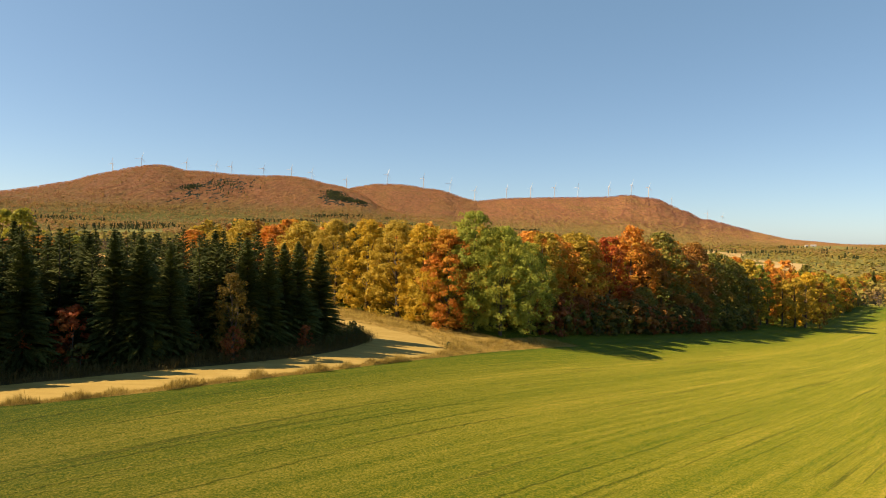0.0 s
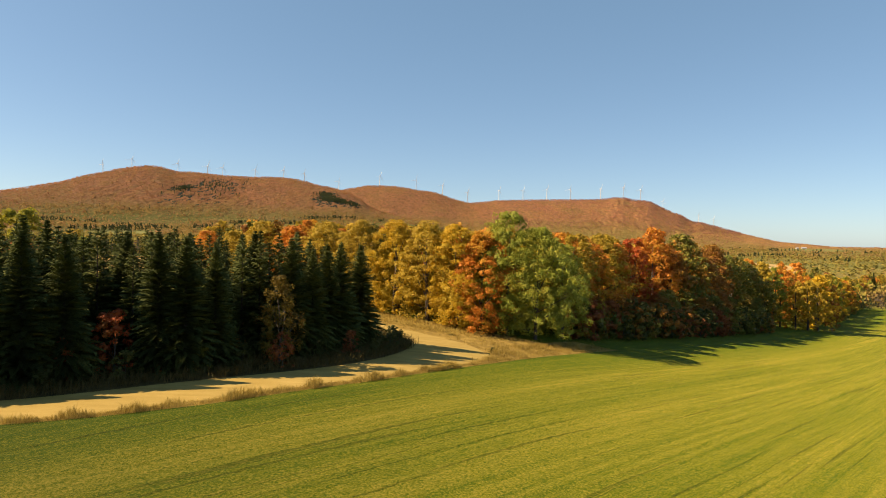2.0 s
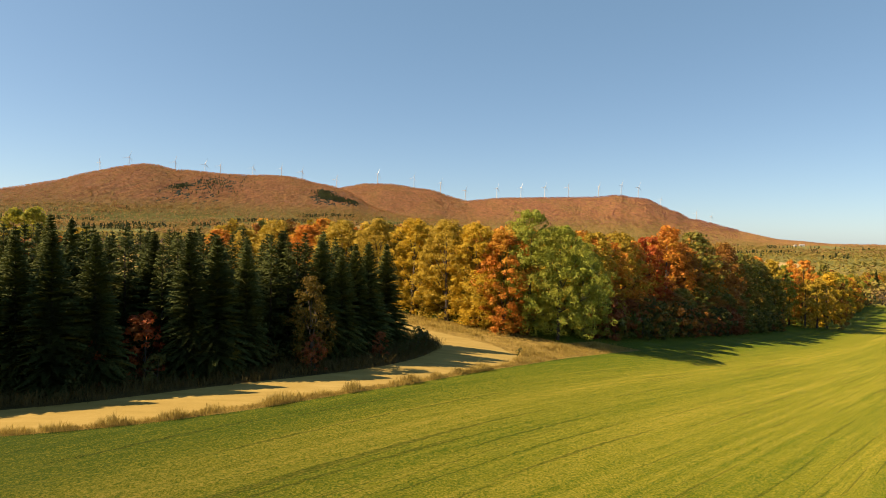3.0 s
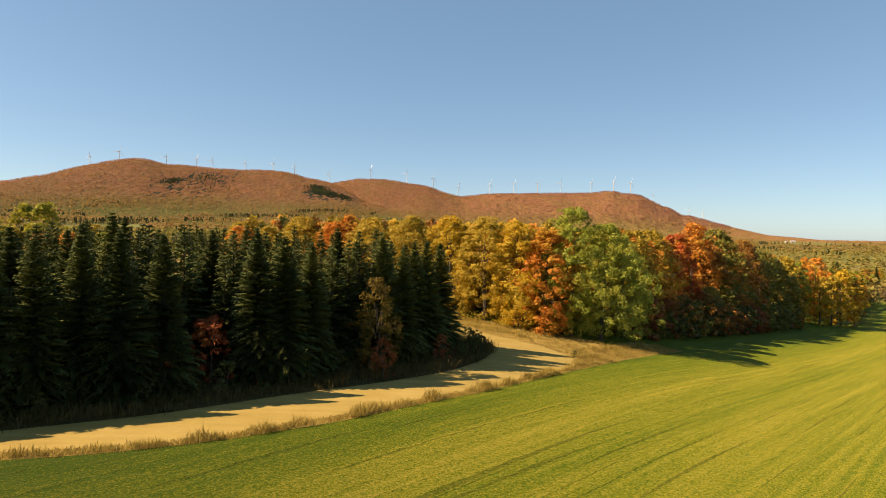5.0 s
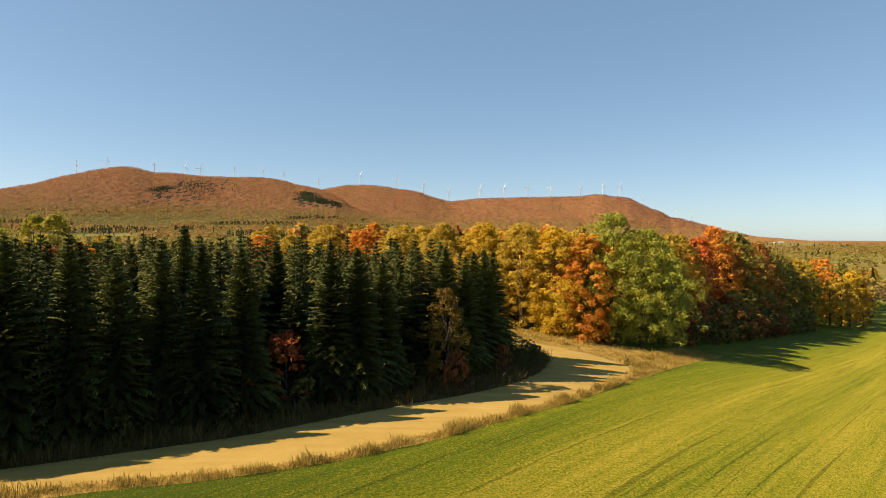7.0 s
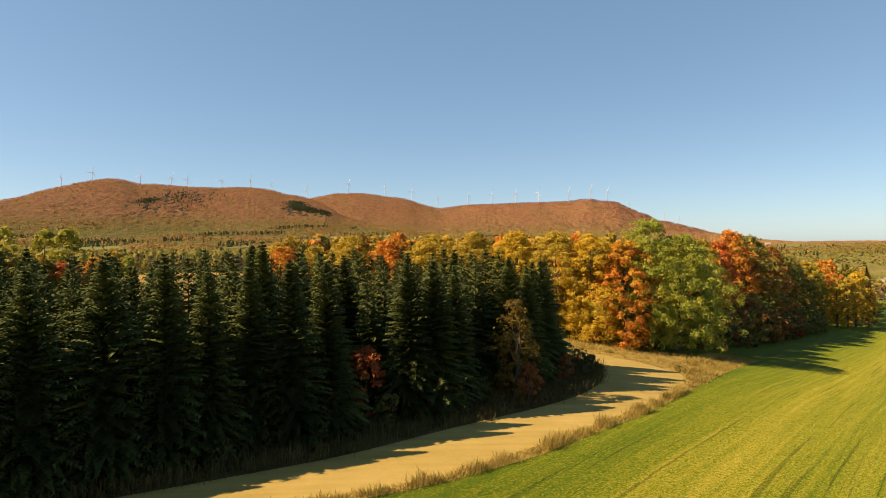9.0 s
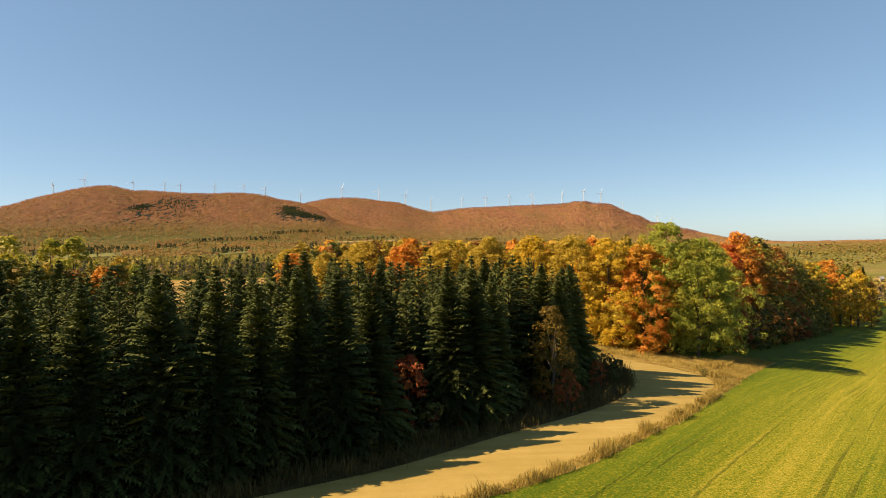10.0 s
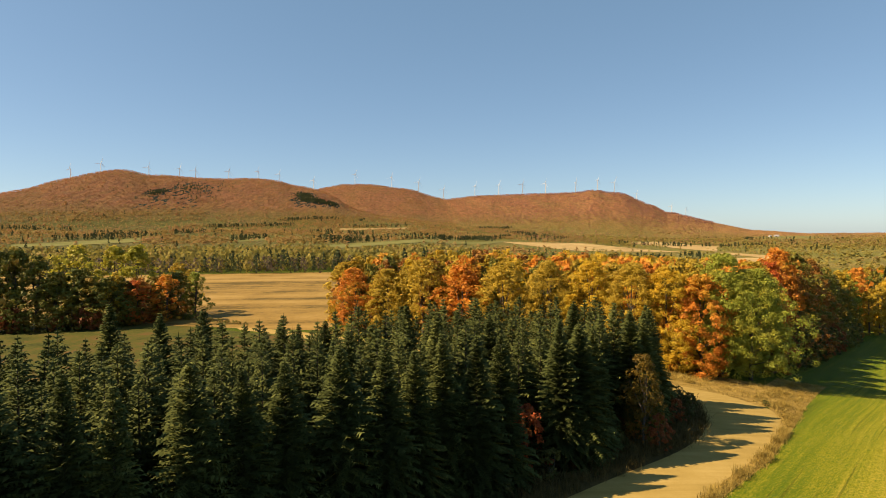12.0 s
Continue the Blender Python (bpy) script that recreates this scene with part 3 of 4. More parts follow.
# the tallest ones, each x, y and height
TALL_SPRUCES = [(-72.5, 66.8, 13.8), (-56.9, 65.6, 12.2), (-66.2, 62.0, 13.4), (-64.1, 66.6, 13.2), (-55.5, 66.7, 11.6), (-53.3, 68.5, 11.6), (-43.1, 58.3, 13.6), (-50.1, 57.4, 12.4), (-45.5, 65.5, 13.4), (-37.9, 65.4, 12.4), (-27.9, 72.7, 12.8), (-48.5, 62.0, 12.2), (-17.4, 79.6, 11.9), (-79.5, 60.0, 13.6), (-76.0, 54.0, 12.6)]
for x, y, tall in TALL_SPRUCES:
    spruce(x, y, tall)
total = front_line(0)[1]
for rowi in range(7):
    s = 1.0 + rng.uniform(0, 2)
    while s < total - 1.8 * rowi:
        (x, y), _ = front_line(s)
        x, y = x - 0.62 * 3.2 * rowi + rng.uniform(-0.6, 0.6), y + 0.78 * 3.2 * rowi + rng.uniform(-0.6, 0.6)
        if min(math.hypot(x + 35.7, y - 58.4), math.hypot(x + 23.0, y - 65.6), math.hypot(x + 52.5, y - 50.0) + 0.6) < 3.2:
            s += 1.0
            continue
        if min(math.hypot(x - a, y - b) for a, b, _ in TALL_SPRUCES) < 2.2:
            s += 1.2
            continue
        spruce(x, y, rng.uniform(11.0, 13.2) if x > -43 else rng.uniform(11.5, 13.2), SPRUCES if rowi < 1 else SLIM)
        s += rng.uniform(2.3, 3.5) if rowi < 1 else rng.uniform(1.9, 2.8)

LABELS = {
    "lime": "yellow-green leafy tree beyond the meadow",
    "yellow": "tall yellow autumn maple tree at the wood's edge", "gold": "yellow-green autumn maple tree in the wood", "orange": "bright orange autumn maple tree in the wood",
    "red": "red-orange autumn maple tree in the wood", "green": "broad light green leafy tree beside the road bend", "dark_green": "leafy tree at the field's edge, in a dark green that also serves for shade", "rust": "rust-brown autumn tree at the field's edge, darkened as in shade",
}


def maple(x, y, tall, wide, leaf, meshes=None, turn=None, name="maple_tree"):
    me = meshes or rng.choice(PLAIN)
    plant(name, me, x, y, tall / 16.0, rng.uniform(0, 360) if turn is None else turn, LABELS[leaf], "tree", "autumn wood", LEAF[leaf], wide / 8.4 / (tall / 16.0))


# the wood's edge, from the road bend to the left
BEND_TREES = [
    (-1.2, 98.8, 15.5, 8, "orange"), (-4, 100, 8, 6, "yellow"), (-5, 101.5, 16, 8, "yellow"), (-9.5, 105, 16, 8, "gold"),
    (-15, 109, 16, 8, "yellow"), (-21, 113, 15.5, 7, "gold"), (-28, 118, 15, 8, "gold"), (-35, 123, 14, 8, "orange"),
    (-42, 128, 15, 8, "gold"), (-49, 133, 13, 7, "gold"), (-56, 138, 13, 7, "orange"), (16, 113, 18, 8, "gold"),
]
# tall trees along the field
TALL_TREES = [
    (17.3, 114.3, 17.7, 9, "orange"), (21.9, 118.4, 17.8, 9, "orange"), (28.2, 127.8, 19.2, 9.5, "gold"), (31.8, 130.9, 18.2, 9, "orange"),
    (38.6, 139.2, 20.4, 9, "red"), (46.9, 149.1, 24.2, 10.5, "orange"), (52.1, 153.8, 20.2, 9, "rust"), (58.3, 161.1, 24.2, 11, "dark_green"),
    (65.6, 167.3, 21.2, 9, "rust"), (72.9, 176.2, 23.6, 11, "rust"), (80.2, 182.9, 21.7, 10, "dark_green"), (86.4, 190.2, 22.2, 11, "dark_green"),
    (92.7, 196.4, 20.7, 10, "dark_green"), (98.9, 203.7, 19.2, 10, "dark_green"), (51.1, 157.4, 21.7, 9, "orange"), (63.5, 168.4, 22.7, 10, "orange"),
]
# lower trees in front of them, dark leaf colours carrying the edge's shade
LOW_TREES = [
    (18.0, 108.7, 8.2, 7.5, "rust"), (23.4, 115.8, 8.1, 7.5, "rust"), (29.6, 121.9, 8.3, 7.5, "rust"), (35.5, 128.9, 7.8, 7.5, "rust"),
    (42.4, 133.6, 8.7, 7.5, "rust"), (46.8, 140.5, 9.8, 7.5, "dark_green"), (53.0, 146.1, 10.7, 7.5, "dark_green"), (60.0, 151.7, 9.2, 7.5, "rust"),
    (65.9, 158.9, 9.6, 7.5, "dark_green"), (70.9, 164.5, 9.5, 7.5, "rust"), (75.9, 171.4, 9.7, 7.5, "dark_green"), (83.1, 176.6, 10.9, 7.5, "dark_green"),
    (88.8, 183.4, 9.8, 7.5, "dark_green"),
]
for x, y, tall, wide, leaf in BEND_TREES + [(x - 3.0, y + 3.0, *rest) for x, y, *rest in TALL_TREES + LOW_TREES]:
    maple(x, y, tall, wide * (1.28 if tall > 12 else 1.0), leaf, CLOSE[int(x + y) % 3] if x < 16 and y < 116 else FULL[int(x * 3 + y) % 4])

for x, y, scale, turn, k in [(7.0, 99.6, 1.0, 30, 0), (2.6, 100, 1.12, 130, 1), (12.6, 106.6, 0.92, 250, 1)]:
    plant("leafy_tree", BROAD[k], x, y, scale, turn, LABELS["green"], "tree", "", LEAF["green"])

# young growth along the wood's edge, its leaf colours dimmed for shade
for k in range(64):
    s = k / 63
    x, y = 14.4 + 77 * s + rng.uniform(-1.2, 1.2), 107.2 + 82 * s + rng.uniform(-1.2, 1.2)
    plant("understory_shrub", rng.choice(SHRUBS), x, y, rng.uniform(0.7, 1.5), rng.uniform(0, 360), "dense young growth along the wood's edge, its brown-green dimmed as in shade", "shrub", "wood edge shrubs", LEAF[rng.choice(["dark_green", "rust", "shade_green", "shade_green", "dull_red"])])


JOINED = {}


def joined_tree(x, y, tall, wide, leaf, meshes):
    """Remembers a tree inside the wood, to be built into one mesh with its like."""
    m = np.array(pose(x, y, H(x, y), 0, 0, rng.uniform(0, 360)) @ Matrix.Diagonal((wide / 8.4, wide / 8.4, tall / 16.0, 1)))
    for key, me in zip(("trunks", leaf), meshes):
        co = np.empty(len(me.vertices) * 3)
        me.vertices.foreach_get("co", co)
        JOINED.setdefault(key, []).append(co.reshape(-1, 3) @ m[:3, :3].T + m[:3, 3])


def inside(x, y, poly):
    hit, j = False, len(poly) - 1
    for i in range(len(poly)):
        (xi, yi), (xj, yj) = poly[i], poly[j]
        if (yi > y) != (yj > y) and x < (xj - xi) * (y - yi) / (yj - yi) + xi:
            hit = not hit
        j = i
    return hit


WOOD = [(-60, 142), (-30, 123), (-8, 110), (6, 106), (16, 120), (62, 178), (90, 212), (70, 235), (20, 215), (-30, 195), (-55, 165)]
y = 100.0
while y < 232:
    x = -64.0
    while x < 104:
        px, py = x + rng.uniform(-1.6, 1.6), y + rng.uniform(-1.6, 1.6)
        if inside(px, py, WOOD):
            leaf = rng.choice(["orange", "gold", "yellow", "gold", "gold", "orange", "rust", "gold", "gold", "dark_green"])
            edge = not (inside(px - 7, py - 6, WOOD) and inside(px + 6, py - 7, WOOD))
            (maple if edge else joined_tree)(px, py, rng.uniform(13.0, 15.8) - 0.85 * min(0.0, H(px, py)) - 0.04 * max(0.0, px - 5), rng.uniform(7.0, 9.4), leaf, rng.choice(PLAIN if edge else INNER))
        x += 5.0
    y += 5.0


# the clump beyond the meadow
CLUMP_BACK = [
    (-150, 150, 19, 10, "dark_green"), (-138, 149, 20, 11, "dark_green"), (-130, 146, 17, 9, "dark_green"), (-121, 156, 18.2, 11, "lime"),
    (-122, 149, 12, 8, "dark_green"), (-116, 165, 17.5, 10, "lime"), (-110, 163, 17.8, 10, "lime"), (-116, 149, 13, 8, "dark_green"),
    (-110, 151, 12, 7, "gold"), (-106, 153, 10, 7, "red"), (-101, 157, 11, 7.5, "orange"), (-97, 165, 11, 6.5, "green"),
    (-103, 172, 13, 9, "gold"), (-160, 155, 18, 10, "gold"), (-172, 158, 18, 10, "orange"),
]
# its front row, dark green leaves standing in for that side's shade
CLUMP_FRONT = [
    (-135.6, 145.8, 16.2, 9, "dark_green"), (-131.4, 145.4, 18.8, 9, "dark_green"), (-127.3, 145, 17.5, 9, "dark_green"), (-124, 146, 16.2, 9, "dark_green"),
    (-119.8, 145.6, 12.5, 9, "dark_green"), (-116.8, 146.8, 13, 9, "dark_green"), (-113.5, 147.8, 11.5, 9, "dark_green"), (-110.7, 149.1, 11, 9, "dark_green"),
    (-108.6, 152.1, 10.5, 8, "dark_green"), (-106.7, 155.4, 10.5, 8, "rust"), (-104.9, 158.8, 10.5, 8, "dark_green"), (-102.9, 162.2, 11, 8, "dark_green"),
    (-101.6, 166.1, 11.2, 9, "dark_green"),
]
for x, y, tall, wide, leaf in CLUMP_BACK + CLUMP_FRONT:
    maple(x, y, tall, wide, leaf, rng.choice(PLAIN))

# foot shrubs, dark leaf colours giving the shade below the clump
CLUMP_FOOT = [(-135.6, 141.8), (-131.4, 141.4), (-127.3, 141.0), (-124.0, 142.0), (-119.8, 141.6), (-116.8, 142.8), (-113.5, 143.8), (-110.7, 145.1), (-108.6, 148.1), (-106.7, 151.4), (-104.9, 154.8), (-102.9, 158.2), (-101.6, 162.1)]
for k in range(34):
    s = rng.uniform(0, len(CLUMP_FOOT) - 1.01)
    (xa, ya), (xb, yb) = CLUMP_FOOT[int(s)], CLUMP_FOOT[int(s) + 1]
    plant("understory_shrub", rng.choice(SHRUBS), xa + (xb - xa) * (s % 1), ya + (yb - ya) * (s % 1) + 1.5, rng.uniform(0.6, 1.1), rng.uniform(0, 360), "bushy growth in shade-dark colours at the foot of the trees beyond the meadow", "shrub", "meadow edge shrubs", LEAF[rng.choice(["dark_green", "dark_green", "dull_red"])])

# trees farther along the field
for x, y, tall, wide, leaf in [
    (99, 205, 21, 10, "gold"), (105, 209, 20, 9, "green"), (110, 214, 22, 9, "orange"), (113, 210, 16, 9, "gold"), (119, 213, 17, 9, "gold"), (125, 217, 19, 11, "yellow"), (131, 218.5, 16, 5.5, "rust"), (126, 233, 23, 11, "orange"), (118, 228, 22, 10, "gold"), (135, 236, 22, 10, "dark_green"),
    (92, 205, 21, 10, "gold"), (103, 222, 22, 10, "orange"), (111, 230, 22, 10, "gold"), (100, 214, 20, 9, "gold"), (130, 226, 18, 9, "gold"), (96, 199, 15, 8, "dark_green"),
]:
    maple(x, y, tall, wide, leaf)
EDGE = np.array([(140, 236), (165, 264), (186, 290), (230, 344), (287, 411), (340, 476), (470, 640), (640, 850)], float)
ed = np.r_[0, np.cumsum(np.hypot(*np.diff(EDGE, axis=0).T))]
for rowi in range(3):
    s = rng.uniform(0, 5)
    while s < (420 if rowi < 2 else 300):
        x, y = np.interp(s, ed, EDGE[:, 0]) - 4.5 - 6.5 * rowi + rng.uniform(-1.5, 1.5), np.interp(s, ed, EDGE[:, 1]) + 4.0 + 5.5 * rowi + rng.uniform(-1.5, 1.5)
        leaf = rng.choice(["orange", "gold", "yellow", "gold", "rust", "green", "dark_green"])
        (maple if rowi == 0 else joined_tree)(float(x), float(y), rng.uniform(13.5, 20) * (1 if s < 130 else 0.65), rng.uniform(8, 11) * (1 if s < 130 else 0.75), leaf, rng.choice(PLAIN if rowi == 0 and s < 130 else INNER))
        if rowi == 0:
            plant("understory_shrub", rng.choice(SHRUBS), float(x) + 2.5, float(y) - 2.5, rng.uniform(0.7, 1.2), rng.uniform(0, 360), "bushy growth under the trees along the field", "shrub", "field edge shrubs", LEAF[rng.choice(["dark_green", "gold", "rust"])])
        s += rng.uniform(5.0, 7.5)
for x, y, tall in [(132, 252, 17), (215, 330, 15), (300, 432, 19)]:
    spruce(x, y, tall)

for key, parts_of in JOINED.items():
    nm = "wood_trunks" if key == "trunks" else "wood_crowns"
    me = quads_mesh(nm, np.concatenate(parts_of).reshape(-1, 4 if key == "trunks" else 3, 3), BARK if key == "trunks" else LEAF[key])
    tagged(new(nm, me), "bare grey-brown trunks inside the autumn wood" if key == "trunks" else "close-standing " + key.replace("_", " ") + " treetops inside the autumn wood", "woods", kind="stuff")


# ---------------------------------------------------------------- valley woods
def far_leaf(name, stops, scale=0.11):
    m, n, l, p = material(name)
    a, g = noise_tex(n, l, scale, 3.0, None, 0.7), noise_tex(n, l, 0.012, 3.0)
    v = mixed(n, l, 0.4, a.outputs[0], g.outputs[0])
    l.new(ramp_of(n, l, v, stops), p.inputs["Base Color"])
    p.inputs["Roughness"].default_value = 0.8
    p.inputs["Specular IOR Level"].default_value = 0.15
    t = n.new("ShaderNodeBsdfTranslucent")
    l.new(p.inputs["Base Color"].links[0].from_socket, t.inputs[0])
    mix = n.new("ShaderNodeMixShader")
    mix.inputs[0].default_value = 0.4
    l.new(p.outputs[0], mix.inputs[1])
    l.new(t.outputs[0], mix.inputs[2])
    l.new(mix.outputs[0], n["Material Output"].inputs[0])
    return m


FAR_LEAF = far_leaf("valley_autumn_leaves", [(0.34, (0.125, 0.115, 0.036)), (0.43, (0.195, 0.178, 0.045)), (0.51, (0.268, 0.219, 0.050)), (0.59, (0.262, 0.178, 0.060)), (0.70, (0.195, 0.128, 0.070))])
FOOT_LEAF = far_leaf("foothill_autumn_leaves", [(0.34, (0.148, 0.116, 0.042)), (0.43, (0.226, 0.170, 0.056)), (0.51, (0.300, 0.196, 0.064)), (0.59, (0.290, 0.158, 0.072)), (0.70, (0.215, 0.125, 0.076))])
FAR_FIR = far_leaf("valley_evergreen_needles", [(0.35, (0.031, 0.043, 0.020)), (0.65, (0.070, 0.082, 0.031))])
FAR_GREY = far_leaf("bare_grey_brown_twigs", [(0.35, (0.070, 0.055, 0.039)), (0.65, (0.156, 0.117, 0.078))])
HILL_LEAF = far_leaf("mountain_autumn_leaves", [(0.33, (0.224, 0.143, 0.056)), (0.43, (0.278, 0.156, 0.065)), (0.52, (0.299, 0.146, 0.072)), (0.60, (0.278, 0.129, 0.075)), (0.70, (0.238, 0.150, 0.056))], 0.03)
# red-brown leaves, blue raised to paint in the haze's purple tinge
HAZE_RED_LEAF = far_leaf("mountain_haze_tinted_red_leaves", [(0.33, (0.206, 0.120, 0.076)), (0.43, (0.258, 0.131, 0.088)), (0.52, (0.276, 0.123, 0.096)), (0.60, (0.258, 0.109, 0.101)), (0.70, (0.219, 0.127, 0.076))], 0.03)


def wood_mesh(name, spots, talls, mat, leaves, size, cone, seed, loose=0.28, up=0.2):
    """Many far trees as one mesh of leaf sprays."""
    g = np.random.default_rng(seed)
    n = len(spots)
    base = np.repeat(np.c_[spots, height(spots[:, 0], spots[:, 1])], leaves, 0)
    T = np.repeat(talls, leaves)[:, None]
    az, f = g.random((n * leaves, 1)) * 6.283, g.random((n * leaves, 1)) ** 0.8
    rad = (1 - f) ** 0.9 * 0.22 if cone else np.sin(np.clip(0.12 + f * 0.86, 0, 1) * math.pi) ** 0.6 * 0.27
    rad = rad * T * g.uniform(0.6, 1.15, (n * leaves, 1))
    d = np.concatenate([np.cos(az), np.sin(az), (f - 0.45) * 1.2 + up], 1)
    p = base + np.concatenate([np.cos(az) * rad, np.sin(az) * rad, T * (0.08 + 0.92 * f)], 1)
    nor = unit(d + g.normal(0, loose, d.shape))
    s = unit(np.cross(nor, g.normal(0, 1, nor.shape)))
    t = np.cross(nor, s)
    L = size * g.uniform(0.6, 1.3, (n * leaves, 1)) * T / 10
    me = quads_mesh(name, np.stack([p - s * L, p + s * L * 0.7 - t * L * 0.8, p + s * L * 0.7 + t * L * 0.8], 1), mat)
    return new(name, me)


FIELDS = [
    ("tan", [(198, 1600), (461, 1736), (543, 1263), (296, 1253)]), ("tan", [(668, 1932), (827, 2102), (794, 1610), (615, 1277)]), ("tan", [(355, 846), (467, 990), (591, 996), (460, 796)]), ("tan", [(559, 1165), (608, 1210), (603, 1015), (545, 945)]),
    ("green", [(-625, 966), (-580, 1315), (-493, 1101), (-553, 848)]), ("green", [(-169, 905), (242, 1685), (115, 1290), (-128, 814)]), ("green", [(-358, 1128), (-330, 1317), (-305, 1184), (-335, 1071)]),
    ("tan", [(-253, 2053), (-31, 2176), (-28, 2100), (-242, 1971)]), ("green", [(1366, 2230), (1586, 2250), (1666, 2590), (1436, 2570)]),
]


def near_field(x, y):
    """In a far field, or close in front of one, where trees would hide it."""
    r = math.hypot(x - HUB[0], y - HUB[1])
    for _, c in FIELDS:
        for ahead in (0, 60, 120, 180, 240, 300, 350):
            k = (r + ahead) / r
            if inside(HUB[0] + (x - HUB[0]) * k, HUB[1] + (y - HUB[1]) * k, c):
                return ahead < 30 or rng.random() < 0.82
    return False


PALE_GREEN = soil_material("pale_pasture", [(0.3, (0.086, 0.090, 0.023)), (0.5, (0.125, 0.125, 0.035)), (0.7, (0.164, 0.148, 0.047))], 0.02)
STRAW = soil_material("straw_field", [(0.4, (0.203, 0.140, 0.055)), (0.5, (0.296, 0.211, 0.086)), (0.6, (0.374, 0.281, 0.125))], 0.008, (30, 0.004, 0.05))
for kind, c in FIELDS:
    patch("field_" + kind, c, 0.6, STRAW if kind == "tan" else PALE_GREEN, 25, "pale straw field far off in the valley" if kind == "tan" else "pale green pasture far off in the valley", "field")

belt, firs = [], []
g = np.random.default_rng(7)
y0 = 343.0
while y0 < 600:
    x0, gap = -430.0, 5.0 if y0 < 430 else 7.0
    while x0 < 330:
        x, y = x0 + g.uniform(-2.2, 2.2), y0 + g.uniform(-2.2, 2.2)
        x0 += gap
        if (x > 60 + (y - 336) * 0.45 and g.random() < 0.5) or near_field(x, y):
            continue
        (firs if g.random() < (0.5 if y < 358 else 0.08) else belt).append((x, y))
    y0 += gap * 1.15
belt, firs = np.array(belt), np.array(firs)
front = belt[:, 1] < 362 + 5 * np.sin(belt[:, 0] * 0.05)
shade = front & (g.random(len(belt)) < 0.9)
tagged(wood_mesh("valley_thicket", belt[shade], g.uniform(5.5, 9.5, shade.sum()), FAR_GREY, 30, 0.8, False, 11), "bare grey-brown young trees behind the stubble field", "woods", kind="stuff")
belt = belt[~shade]
tagged(wood_mesh("valley_wood", belt, g.uniform(7.0, 12.0, len(belt)), FAR_LEAF, 32, 1.05, False, 1), "young yellow-green autumn wood beyond the stubble field", "woods", kind="stuff")
tagged(wood_mesh("valley_firs", firs, g.uniform(7, 12.5, len(firs)), FAR_FIR, 30, 0.75, True, 2), "dark evergreen trees scattered in the valley wood", "woods", kind="stuff")
spots, dark = [], []
for _ in range(34000):
    az, r = g.uniform(-43, 43), math.sqrt(g.uniform(500 ** 2, 2750 ** 2))
    x, y = HUB[0] + r * math.sin(radians(az)), HUB[1] + r * math.cos(radians(az))
    if (y < 600 and -420 < x < 330) or (y < 980 and x < 250 and g.random() < 0.93) or inside(x, y, [(101, 200), (640, 850), (900, 800), (500, 200)]) or near_field(x, y):
        continue
    if az > 20 and r < 1700 and g.random() < 0.6:
        continue
    v = noise.noise(Vector((x * 0.004, y * 0.0025, 3.1)))
    bands = noise.noise(Vector((az * 0.11, r * 0.012, 1.7)))
    if v < -0.28 or r > 2650 or H(x, y) > 105 or (r > 1250 and bands < -0.02):
        continue
    (dark if noise.noise(Vector((x * 0.006, y * 0.006, 9.7))) > 0.36 or g.random() < 0.012 else spots).append((x, y))
# dark tree lines between the far fields
HEDGES = [((-208, 1113), (-30, 1186), 1), ((-30, 1186), (303, 1984), 1), ((-649, 2001), (-408, 2105), 2), ((-664, 1142), (-615, 1386), 1), ((-358, 1135), (-323, 1290), 1), ((559, 1738), (694, 1707), 1), ((694, 1707), (768, 1566), 1), ((-222, 2116), (-31, 2213), 1), ((290, 880), (340, 893), 3), ((267, 2591), (448, 2809), 2), ((-464, 2206), (-281, 2328), 2)]
for (xa, ya), (xb, yb), rows in HEDGES:
    n = int(math.hypot(xb - xa, yb - ya) / 4.5) * rows
    u = g.random(n)
    dark += [(xa + (xb - xa) * k + q[0], ya + (yb - ya) * k + 6 + q[1]) for k, q in zip(u, g.normal(0, 2.5 * rows, (n, 2)))]
# evergreen stands in the mountain's hollows, crowded dark to give their shade too
STANDS = ((-1007, 2524, 24, 110), (-480, 2760, 34, 170), (-442, 2665, 36, 200), (-396, 2665, 30, 160), (-345, 2680, 22, 100))
for cx, cy, size, n in STANDS + ((-930, 2640, 120, 150),):
    dark += [(cx + a * size, cy + b * size * 1.8) for a, b in g.normal(0, 0.55, (n, 2))]
spots, dark = np.array(spots), np.array(dark)
olive = np.degrees(np.arctan2(spots[:, 0] - HUB[0], spots[:, 1] - HUB[1])) > 16
for part_of, leaf, seed, label in ((spots[~olive], FOOT_LEAF, 3, "mixed gold and brown autumn woods across the valley"), (spots[olive], FAR_LEAF, 5, "olive and yellow woods across the valley")):
    tagged(wood_mesh("distant_wood", part_of, g.uniform(5, 9.5, len(part_of)), leaf, 9, 3.0, False, seed, 0.15, 1.8), label, "woods", kind="stuff")
tagged(wood_mesh("distant_firs", dark, g.uniform(8, 13, len(dark)), FAR_FIR, 16, 1.5, True, 4), "dark evergreen stands across the valley", "woods", kind="stuff")


# the wood that covers the mountain, yellower on the lower slopes
az, r = g.uniform(-38, 42, 52000), np.sqrt(g.uniform(1750 ** 2, 4380 ** 2, 52000))
x, y = HUB[0] + r * np.sin(np.radians(az)), HUB[1] + r * np.cos(np.radians(az))
z = height(x, y)
up = ((r < 3760) | (profile(az, RIDGE_FAR) > profile(az, RIDGE_NEAR))) & ((z > 70) | (g.random(52000) < 0.6))
